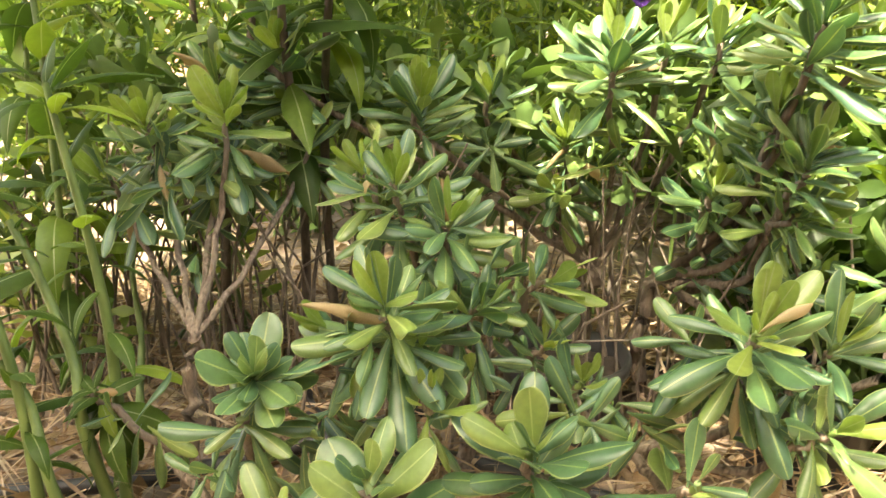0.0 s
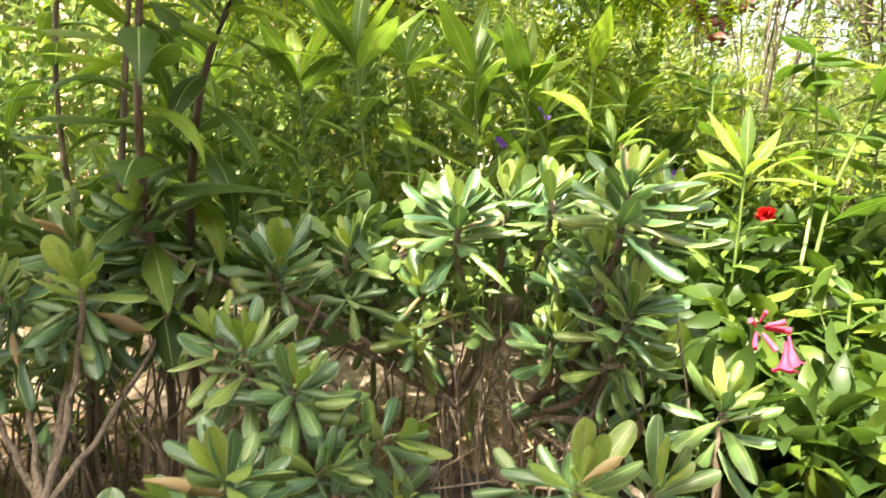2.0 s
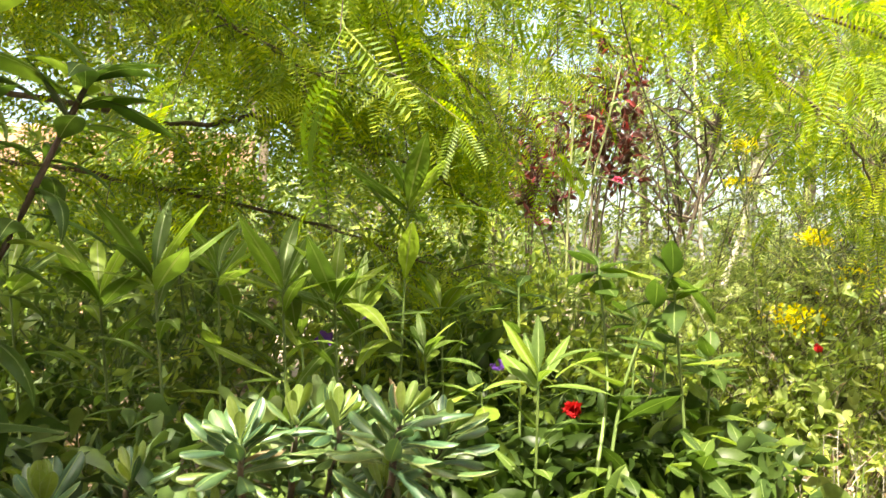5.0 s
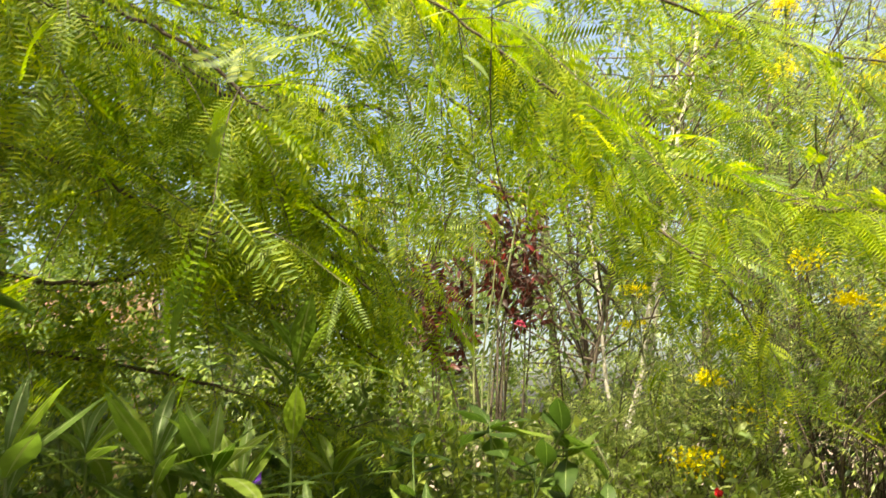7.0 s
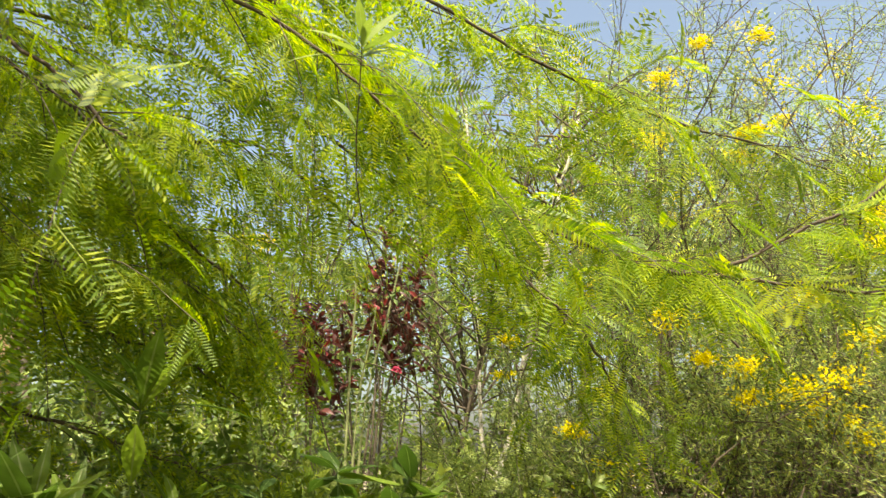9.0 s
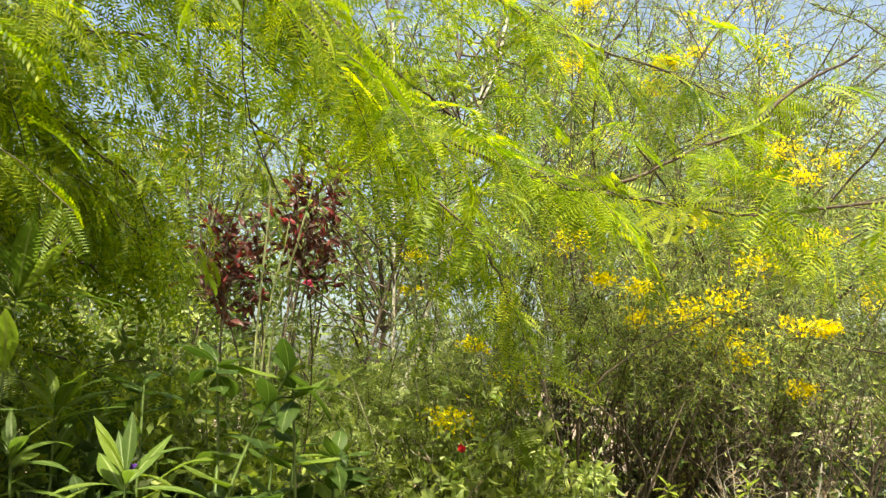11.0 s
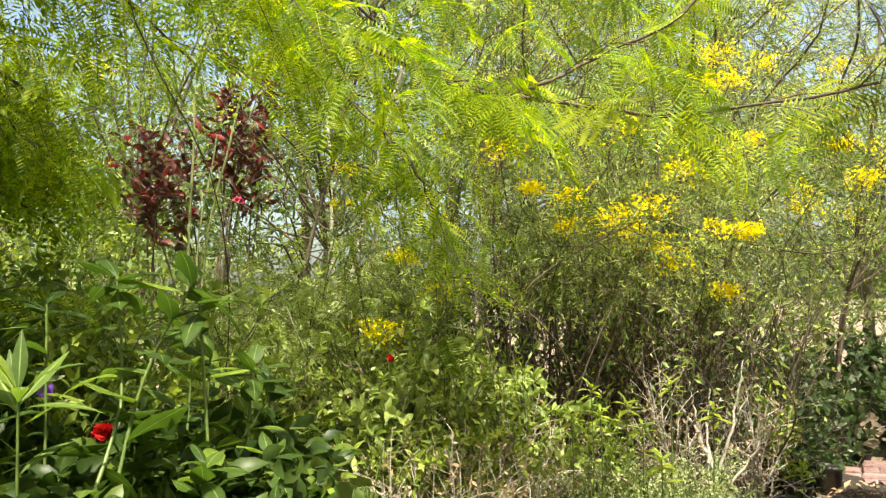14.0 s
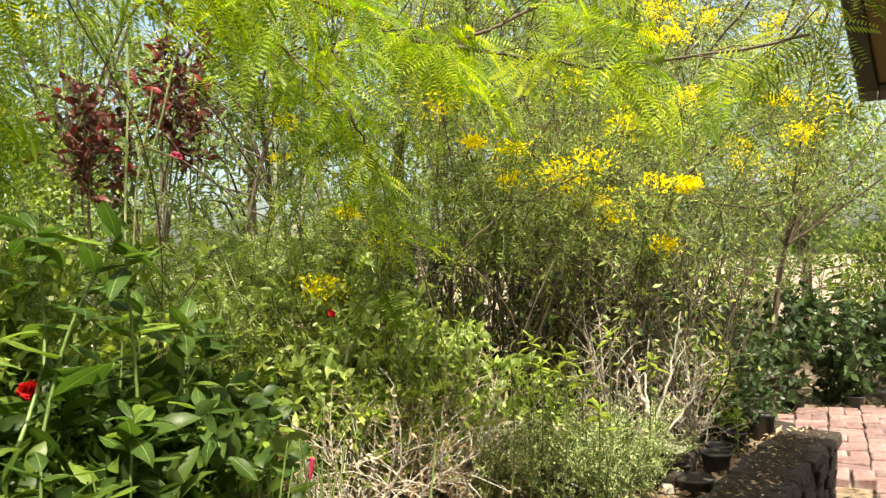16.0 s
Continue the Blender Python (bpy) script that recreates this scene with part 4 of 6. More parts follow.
def build_flowers():
    """Broad-leaved stems with a red and pink flower each."""
    group = "broad-leaved plants"
    front = (
        ((0.66, 0.98), [(0.68, 1.02, 0.55), (0.765, 1.13, 0.74), (0.765, 1.155, 0.94)], 9, 0.095, 6),
        ((0.67, 1.02), [(0.76, 1.10, 0.66), (0.80, 1.10, 0.80), (0.866, 1.09, 0.93)], 7, 0.11, 4),
        ((0.90, 1.12), [(0.90, 1.12, 0.6), (0.887, 1.128, 0.90)], 8, 0.09, 5),
        ((0.84, 0.98), [(0.84, 0.99, 0.5), (0.85, 1.0, 0.66)], 8, 0.08, 5),
        ((1.00, 1.22), [(1.0, 1.22, 0.55), (1.02, 1.23, 0.78)], 9, 0.09, 5),
        ((0.62, 1.25), [(0.62, 1.26, 0.5), (0.60, 1.28, 0.72)], 8, 0.085, 5),
    )
    back = (
        ((0.70, 1.36), [(0.70, 1.36, 0.6), (0.70, 1.36, 0.9)], 9, 0.09, 4),
        ((0.95, 1.42), [(0.96, 1.42, 0.6), (0.98, 1.43, 0.84)], 9, 0.09, 5),
        ((0.93, 1.27), [(0.94, 1.27, 0.6), (0.96, 1.28, 0.80)], 9, 0.09, 5),
        ((1.12, 1.40), [(1.12, 1.40, 0.5), (1.13, 1.41, 0.74)], 9, 0.085, 5),
        ((0.70, 0.92), [(0.71, 0.93, 0.45), (0.72, 0.95, 0.62)], 8, 0.085, 4),
        ((0.98, 1.10), [(0.98, 1.10, 0.45), (1.0, 1.12, 0.64)], 8, 0.085, 5),
    )
    for b2, pts, n, size, tuft in front + back:
        b = (*b2, float(ground_z(*b2)))
        s = thing("flowering_plant", b, "broad-leaved green plant with a thick upright green stem", "plant", group)
        leafy_stem(s, b, [b] + pts, 0.004, n + 6, size * 1.2, BROAD, "green_stem", 0.15, 0.45, tuft, 86, tuft_from=32)
    for p, ax, sz in (((0.79, 1.31, 0.676), (-0.5, -0.7, 0.15), 0.036), ((1.523, 1.561, 0.758), (0, -0.5, -0.6), 0.02), ((0.60, 0.93, 0.30), (0, -0.5, 0.6), 0.02)):
        b = (p[0] + 0.03, p[1] + 0.02, float(ground_z(p[0], p[1])))
        fl = thing("red_flower", b, "half-open deep red flower on a green stalk", "flower", "red flowers")
        g = Geo()
        tube(g, curve_pts([b, (b[0], b[1], max(b[2] + 0.02, p[2] - 0.08)), p], 10), 0.003, 0.002, 5)
        part("stalk", g.mesh("stalk", [M["green_stem"]], origin=b), fl)
        part("petals", cup_flower("petals", M["red_petal"], sz * 0.5, sz * 1.15), fl, local(b, pose_leaf(p, ax, (0, 0, 1), 1.0)), "crumpled red petals")
    # the drooping pink cluster
    p = Vector((0.535, 0.83, 0.612))
    b = (0.56, 0.90, float(ground_z(0.56, 0.90)))
    fl = thing("pink_flower", b, "cluster of drooping pink tubular flowers and buds", "flower")
    g = Geo()
    tube(g, curve_pts([b, (0.56, 0.89, 0.5), (0.535, 0.84, 0.63)], 12), 0.003, 0.002, 6)
    part("stalk", g.mesh("stalk", [M["green_stem"]], origin=b), fl)
    bud = Geo()
    tube(bud, [(0, 0, 0), (0, 0.2, 0), (0, 0.55, 0), (0, 0.85, 0), (0, 1, 0)], 0.09, 0.16, 8)
    bud_me = bud.mesh("bud", [M["pink_petal"]])
    for d, s in (((0.7, -0.4, 0.25), 0.022), ((0.9, -0.1, -0.1), 0.028), ((0.4, -0.5, -0.6), 0.024), ((-0.4, -0.4, 0.3), 0.02), ((-0.3, -0.5, -0.5), 0.022), ((0.1, -0.4, 0.7), 0.016)):
        part("bud", bud_me, fl, local(b, pose_leaf(p + Vector(d) * 0.01, d, (0, 0, 1), s)))
    for q, d in (((0.562, 0.81, 0.607), (0.1, -0.2, -0.95)), ((0.553, 0.80, 0.603), (-0.15, -0.35, -0.9))):
        part("corolla", trumpet("corolla", M["pink_petal"], 0.014, 0.042), fl, local(b, pose_leaf(q, d, (0, -1, 0), 1.0)), "open pink petals")
    b = gz(1.56, 2.58)
    fl = thing("pink_flower", b, "open pink bloom on a tall stalk by the canes", "flower")
    g = Geo()
    tube(g, curve_pts([b, (1.55, 2.58, 0.8), (1.52, 2.56, 1.27)], 10), 0.004, 0.002, 5)
    part("stalk", g.mesh("stalk", [M["green_stem"]], origin=b), fl)
    for d in ((-0.5, -0.6, 0.3), (0.4, -0.7, 0.2), (0.0, -0.5, 0.8)):
        part("corolla", trumpet("corolla", M["pink_petal"], 0.012, 0.026), fl, local(b, pose_leaf((1.52, 2.56, 1.27), d, (0, 0, 1), 1.0)), "open pink petals")
    p = Vector((1.28, 1.26, 0.44))
    b = (1.29, 1.29, float(ground_z(1.29, 1.29)))
    fl = thing("pink_flower", b, "single closed pink bud low over the dry twigs", "flower")
    g = Geo()
    tube(g, curve_pts([b, (1.295, 1.28, 0.38), p], 8), 0.0025, 0.0018, 5)
    part("stalk", g.mesh("stalk", [M["green_stem"]], origin=b), fl)
    part("bud", bud_me, fl, local(b, pose_leaf(p, (0.1, -0.2, 0.9), (0, 1, 0), 0.042)))


def build_ground_cover():
    """A dense low mass of broad leaves, the nearest of them single parts."""
    b = (0.85, 1.2, 0.32)
    s = thing("ground_cover", b, "dense low mass of broad green leaves", "ground cover")
    g = Geo()
    for k in range(130):
        x, y = rng.uniform(0.5, 1.35), rng.uniform(0.95, 1.7)
        z = ground_z(x, y)
        tube(g, curve_pts([(x, y, z), (x + rng.normal() * 0.04, y + rng.normal() * 0.04, z + rng.uniform(0.12, 0.3))], 4), 0.003, 0.0015, 4)
    st = part("stem_mass", g.mesh("stem_mass", [M["green_stem"]], origin=b), s, kind="stuff")
    for k in range(260):
        y = RNG.uniform(0.95, 1.35)
        x = RNG.uniform(0.5, min(1.25, 0.50 + 0.52 * (y + 0.145)))
        z = 0.40 + 0.22 * RNG.random() - 0.10 * max(0, x - 0.9)
        th = RNG.random() * 6.28
        part("leaf", RNG.choice(BROAD), st, local(b, pose_leaf((x, y, z), (math.cos(th), math.sin(th), RNG.gauss(-0.1, 0.35)), (RNG.gauss(0, 0.4), RNG.gauss(0.1, 0.4), 1), RNG.uniform(0.04, 0.08))))
    g = Geo()
    n = 3200
    x, y = rng.uniform(0.45, 1.6, n), rng.uniform(1.0, 2.0, n)
    keep = x < 0.50 + 0.52 * (y + 0.145)
    x, y = x[keep], y[keep]
    n = len(x)
    z = ground_z(x, y) + 0.05 + 0.27 * rng.random(n) ** 0.7
    stamp(g, oval(0.27), np.stack([x, y, z], -1), rng.normal(size=(n, 3)) * (1, 1, 0.6), rand_dirs(n, 0.9), rng.uniform(0.035, 0.065, n))
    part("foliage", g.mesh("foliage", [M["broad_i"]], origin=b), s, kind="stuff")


build_shrubs()
build_tall()
build_straps()
build_flowers()
build_ground_cover()


# ---- the feathery tree overhead ----
def pinna(pairs=16, length=1.0, leaflet=0.17, width=0.016, bow=0.25):
    """One feather: leaflets in pairs along a bowed rib, one long along +y."""
    v, f = [], []
    for k in range(pairs):
        s = 0.08 + 0.92 * k / (pairs - 1)
        y, z = s * length * (1 - 0.06 * s), -bow * s * s
        ll = leaflet * (0.75 + 0.5 * math.sin(math.pi * min(1, s * 0.9 + 0.05)))
        for sd in (-1, 1):
            d = Vector((sd * 0.93, 0.36, -0.10)).normalized()
            w = Vector((-d.y * sd, d.x * sd, 0.25)).normalized() * width
            o = Vector((0, y, z))
            i = len(v)
            v += [o, o + d * ll * 0.5 + w, o + d * ll, o + d * ll * 0.5 - w]
            f.append((i, i + 1, i + 2, i + 3))
    i = len(v)
    v += [Vector((-0.008, 0, 0)), Vector((0.008, 0, 0)), Vector((0.004, 0.5 * length, -bow * 0.25)), Vector((-0.004, 0.5 * length, -bow * 0.25)), Vector((0, length, -bow))]
    f.append((i, i + 1, i + 2, i + 3))
    f.append((i + 3, i + 2, i + 4, i + 4)[:4])
    return np.array([tuple(p) for p in v]), [q for q in f if len(set(q)) == 4]


def feather_leaf(seed, pairs=10):
    """A leaf of two or four long feathers on a short stalk, its leaflets like the teeth of a comb."""
    r = np.random.default_rng(seed)
    vs, fs, n = [], [], 0
    for k, ang in enumerate((24, -24, 46, -50)[: 2 + 2 * (seed % 3 == 1)]):
        v, f = pinna(pairs, 1.0, 0.165, 0.27 / pairs, 0.12 + 0.3 * r.random())
        m = pose(0, 0.14 - 0.10 * (k // 2), 0, r.normal() * 10, r.normal() * 20, ang + r.normal() * 8) @ Matrix.Scale(0.85 + 0.25 * r.random(), 4)
        v = np.array([tuple(m @ Vector(p)) for p in v])
        vs.append(v)
        fs += [tuple(i + n for i in q) for q in f]
        n += len(v)
    vs.append(np.array([(-0.01, 0, 0), (0.01, 0, 0), (0.008, 0.15, 0), (-0.008, 0.15, 0)]))
    fs.append((n, n + 1, n + 2, n + 3))
    return np.concatenate(vs), fs


FEATHERS = [feather_leaf(k, 15) for k in range(6)]
FEATHERS_FAR = [feather_leaf(k, 8) for k in range(6)]
FEATHER_ME = [Geo().add(v, f).mesh("leaf", [M["feather"]]) for v, f in FEATHERS]


def build_feather_tree():
    b = (-1.45, 1.9, 0.0)
    t = thing("feathery_tree", b, "overhanging tree with drooping feathery yellow-green leaves on thin dark twigs", "tree")
    top = E_(-1.3, 1.85, 1.5)  # where the limbs part
    stem_part(t, b, [b, (-1.5, 1.88, 0.6), top], 0.07, 0.05, "bark_dark", "trunk", 12, 10)
    # each limb: thickness, how leafy, points
    low = (
        (0.010, 0.8, [top, (-0.6, 1.95, 1.40), (0.04, 1.86, 1.28), (0.26, 1.86, 1.30), (0.60, 1.84, 1.20), (0.80, 1.9, 1.10)]),
        (0.010, 0.85, [top, (-0.6, 1.75, 1.90), (0.24, 1.60, 1.71), (0.52, 1.69, 1.42), (0.78, 1.75, 1.22)]),
        (0.009, 0.8, [top, (-0.5, 2.0, 1.6), (0.1, 2.0, 1.55), (0.5, 1.95, 1.4), (0.74, 1.9, 1.27)]),
        (0.009, 0.8, [top, (-0.6, 1.9, 1.25), (-0.1, 1.85, 1.15), (0.35, 1.8, 1.05), (0.75, 1.75, 0.9)]),
        (0.008, 1.0, [top, (-0.5, 1.6, 1.5), (0.0, 1.45, 1.45), (0.35, 1.4, 1.28)]),
        (0.008, 1.1, [top, (-0.4, 1.75, 1.65), (0.25, 1.62, 1.60), (0.52, 1.62, 1.46), (0.72, 1.62, 1.32)]),
        (0.008, 1.1, [top, (-0.4, 2.1, 1.75), (0.3, 2.05, 1.68), (0.7, 2.05, 1.48), (0.88, 2.05, 1.30)]),
    )
    reaching = (
        (0.010, 0.85, [top, (-0.3, 1.95, 2.35), (0.5, 1.9, 2.3), (1.1, 1.8, 2.0), (1.6, 1.72, 1.7), (1.95, 1.6, 1.48)]),
        (0.0075, 0.9, [top, (-0.3, 1.7, 2.05), (0.4, 1.45, 2.0), (0.86, 1.31, 1.76), (1.137, 1.323, 1.51), (1.228, 1.285, 1.46), (1.458, 1.14, 1.345), (1.614, 0.985, 1.295), (1.731, 0.838, 1.25), (1.84, 0.62, 1.25), (1.90, 0.50, 1.26)]),
        (0.0055, 0.8, [(1.40, 1.185, 1.372), (1.46, 1.06, 1.31), (1.52, 0.97, 1.315), (1.593, 0.923, 1.357), (1.721, 0.811, 1.427), (1.792, 0.751, 1.506), (1.877, 0.665, 1.567)]),
        (0.010, 0.8, [top, (-0.3, 1.8, 2.25), (0.5, 1.6, 2.3), (1.1, 1.5, 2.1), (1.6, 1.35, 1.85), (2.0, 1.05, 1.62)]),
        (0.010, 0.9, [top, (-0.2, 2.1, 2.1), (0.6, 2.1, 2.1), (1.2, 1.9, 1.75), (1.49, 1.5, 1.31), (1.60, 1.44, 1.10)]),
    )
    high = (
        (0.009, 1.0, [top, (-0.6, 2.0, 1.95), (0.12, 1.78, 1.94), (0.53, 1.69, 1.69), (0.76, 1.65, 1.67), (1.08, 1.68, 1.46)]),
        (0.008, 0.4, [top, (-0.6, 1.4, 1.75), (-0.05, 1.25, 1.7), (0.25, 1.15, 1.55), (0.40, 1.1, 1.42)]),
        (0.008, 0.7, [top, (-0.4, 1.35, 1.9), (0.2, 1.3, 1.9), (0.62, 1.2, 1.75), (0.95, 1.15, 1.52)]),
        (0.008, 1.0, [top, (-0.5, 1.5, 1.75), (0.05, 1.35, 1.68), (0.4, 1.28, 1.5)]),
    )
    shading = (
        (0.012, 0.9, [top, (-1.15, 1.2, 2.25), (-0.95, 0.6, 2.45), (-0.7, 0.25, 2.45)]),
        (0.012, 0.9, [top, (-1.1, 1.4, 2.1), (-0.85, 0.95, 2.3), (-0.6, 0.6, 2.4), (-0.45, 0.36, 2.45)]),
        (0.010, 0.6, [top, (-0.9, 1.3, 2.3), (-0.5, 1.0, 2.4), (-0.15, 0.75, 2.35)]),
        (0.010, 0.8, [top, (-0.9, 1.1, 2.4), (-0.5, 0.75, 2.45), (-0.15, 0.5, 2.4)]),
        (0.010, 0.5, [top, (-0.8, 1.5, 2.2), (-0.4, 1.3, 2.3), (-0.1, 1.0, 2.25)]),
        (0.010, 0.8, [top, (-0.4, 2.3, 2.5), (0.4, 2.3, 2.7), (1.2, 2.2, 2.6), (1.8, 1.9, 2.3)]),
    )
    def clear(p):
        """The gap under the crown, before the canes and the red-leaved shrub."""
        return 0.31 + 0.31 * p[1] < p[0] < 0.50 + 0.53 * p[1] and p[2] < 0.94 + 0.29 * p[1] and p[1] > 0.9

    pos, along, ups, sizes = [], [], [], []
    stuff = Geo()
    for r0, leafy, pts in low + high + reaching + shading:
        p = curve_pts(pts, 40)
        stem_part(t, b, pts, r0 * 0.8, 0.0028, "bark_dark", "limb", 44, 7, 0.1)
        seg = np.r_[0, np.cumsum(np.linalg.norm(np.diff(p, axis=0), axis=1))]
        first = 0.05 if pts[0] is not top else 0.75 if pts[-1][0] > 0 else 0.35
        for s in np.arange(first, seg[-1], 0.052 / max(1.0, leafy)):
            i = min(np.searchsorted(seg, s), len(p) - 2)
            d = unit(p[i + 1] - p[i])
            for sd in (-1, 1):
                if rng.random() > 0.82 * leafy * (0.4 if p[i][0] > 1.5 and p[i][1] < 0.9 else 0.65 if p[i][0] > 1.2 and p[i][1] < 1.25 else 1.0):
                    continue
                side = unit(np.cross(d, (0, 0, 1.0))) * sd
                tw = unit(0.75 * d + 0.65 * side + rng.normal(size=3) * 0.35 + (0, 0, -0.12))
                ln = rng.uniform(0.14, 0.40)
                if rng.random() > 0.16 and (clear(p[i] + tw * ln * 0.5) or clear(p[i] + tw * (ln + 0.06))):
                    continue
                q = curve_pts([p[i], p[i] + tw * ln * 0.5 + (0, 0, 0.015), p[i] + tw * ln + (0, 0, -0.05 * ln / 0.3)], 7)
                tube(stuff, q, 0.0016, 0.0007, 3)
                m = max(2, round(ln / 0.062))
                for k in range(m):
                    f = (k + 0.6) / m * 5.99
                    j = min(int(f), 5)
                    o = q[j] + (q[j + 1] - q[j]) * (f - j)
                    e = unit(q[j + 1] - q[j])
                    n2 = unit(np.cross(e, (0, 0, 1.0))) * (1 if k % 2 else -1)
                    pos.append(o)
                    along.append(unit(0.8 * e + 0.6 * n2 + rng.normal(size=3) * 0.3 + (0, 0, -0.35)))
                    ups.append(unit(rng.normal(size=3) * 0.5 + (0, 0, 1)))
                    sizes.append(rng.uniform(0.085, 0.145))
    part("twig_mass", stuff.mesh("twig_mass", [M["bark_dark"]], origin=b), t, kind="stuff")
    pos, along, ups, sizes = map(np.array, (pos, along, ups, sizes))
    # no leaf strays out in front of the hanging limb
    keep = ~((pos[:, 0] > 1.2) & (pos[:, 0] < 1.5) & (pos[:, 1] < 0.9) & (pos[:, 2] < 1.22))
    pos, along, ups, sizes = pos[keep], along[keep], ups[keep], sizes[keep]
    # the stretch of crown that hangs lowest over the bed is built leaf by leaf
    near = np.where((pos[:, 0] > 0.1) & (pos[:, 1] < 1.45) & (pos[:, 2] < 1.7))[0]
    near = near[:: max(1, math.ceil(len(near) / 300))]
    crown = new("crown")
    crown.parent = t
    for i in near:
        part("leaf", FEATHER_ME[i % 6], crown, local(b, pose_leaf(pos[i], along[i], ups[i], sizes[i])))
    rest = np.setdiff1d(np.arange(len(pos)), near)
    g = Geo()
    away = (pos[:, 1] > 1.8) | (pos[:, 2] > 2.05) | (pos[:, 0] < -0.6)
    for k in range(6):
        for far, kinds in ((False, FEATHERS), (True, FEATHERS_FAR)):
            idx = rest[k::6]
            idx = idx[away[idx] == far]
            stamp(g, kinds[k], pos[idx], along[idx], ups[idx], sizes[idx])
    part("foliage", g.mesh("foliage", [M["feather_i"]], origin=b), t, kind="stuff")


build_feather_tree()


# ---- bushes beyond ----
def bush(name, base, label, category, tips, group="", stem="green_stem", leaf="needle", r0=0.008, twigs=10, twig_len=(0.15, 0.35), leaves=14, shape=None, size=(0.02, 0.04), leafy_from=0.35, up=0.3, lean=0.8, bend=0.05):
    """Stems from one foot to given tips, twigs along them, and small leaves along the twigs."""
    s = thing(name, base, label, category, group)
    tw = Geo()
    P, A = [], []
    base = np.asarray(base, float)
    steps = 4 if base[1] < 1.8 else 3
    for tip in tips:
        tip = np.asarray(tip, float)
        mid = base * 0.45 + tip * 0.55 + rng.normal(size=3) * bend * np.linalg.norm(tip - base) * (1, 1, 0.3)
        p = curve_pts([base + rng.normal(size=3) * (0.03, 0.03, 0), mid, tip], 14)
        g = Geo()
        tube(g, p, r0, 0.0018, 6, knob=0.05)
        part("stem", g.mesh("stem", [M[stem]], origin=base), s)
        for k in range(twigs):
            u = leafy_from + (1 - leafy_from) * (k + rng.random()) / twigs
            i = min(int(u * 13), 12)
            o = p[i] + (p[i + 1] - p[i]) * (u * 13 - i)
            d = unit(unit(p[i + 1] - p[i]) * lean + rand_dirs(1, up)[0])
            ln = rng.uniform(*twig_len)
            q = curve_pts([o, o + d * ln * 0.5 + rng.normal(size=3) * 0.01, o + d * ln + (0, 0, -0.15 * ln)], steps + 1)
            tube(tw, q, 0.0016, 0.0007, 3)
            f = rng.random(leaves) * (steps - 0.01)
            j = f.astype(int)
            P.append(q[j] + (q[j + 1] - q[j]) * (f - j)[:, None])
            A.append(unit(d * 0.5 + rand_dirs(leaves, 0.1)))
    part("twig_mass", tw.mesh("twig_mass", [M[stem]], origin=base), s, kind="stuff")
    if leaves:
        P, A = np.concatenate(P), np.concatenate(A)
        g = Geo()
        stamp(g, shape or kite(0.07), P, A, rand_dirs(len(P), 0.8), rng.uniform(*size, len(P)))
        part("foliage", g.mesh("foliage", [M[leaf]], origin=base), s, kind="stuff")
    return s


def flower_clump(s, base, p, n=26, spread=0.045, size=0.017):
    """A loose head of small yellow flowers."""
    p = np.asarray(p, float)
    c = p + rng.normal(size=(n, 3)) * (spread, spread, spread * 0.55)
    g = Geo()
    for k in range(5):
        th = k * 1.2566
        d = rand_dirs(n, 0.2)
        a = unit(np.cross(d, rand_dirs(n)))
        e = np.cross(d, a)
        stamp(g, kite(0.38, 0.1, 0.55), c, unit(a * math.cos(th) + e * math.sin(th) + d * 0.35), d, rng.uniform(0.7, 1.2, n) * size)
    part("flower_head", g.mesh("flower_head", [M["yellow"]], origin=base), s, label="bright yellow flowers", kind="stuff")


def ring_tips(base, height, spread, n, seed=0, squash=0.25, toward=(0, 0)):
    r = np.random.default_rng(seed)
    out = []
    for k in range(n):
        th = k * 2.4 + r.random()
        f = math.sqrt((k + 0.5) / n)
        out.append((base[0] + toward[0] + spread * f * math.cos(th), base[1] + toward[1] + spread * f * math.sin(th), base[2] + height * (1 - squash * f * f) * r.uniform(0.8, 1.1)))
    return out


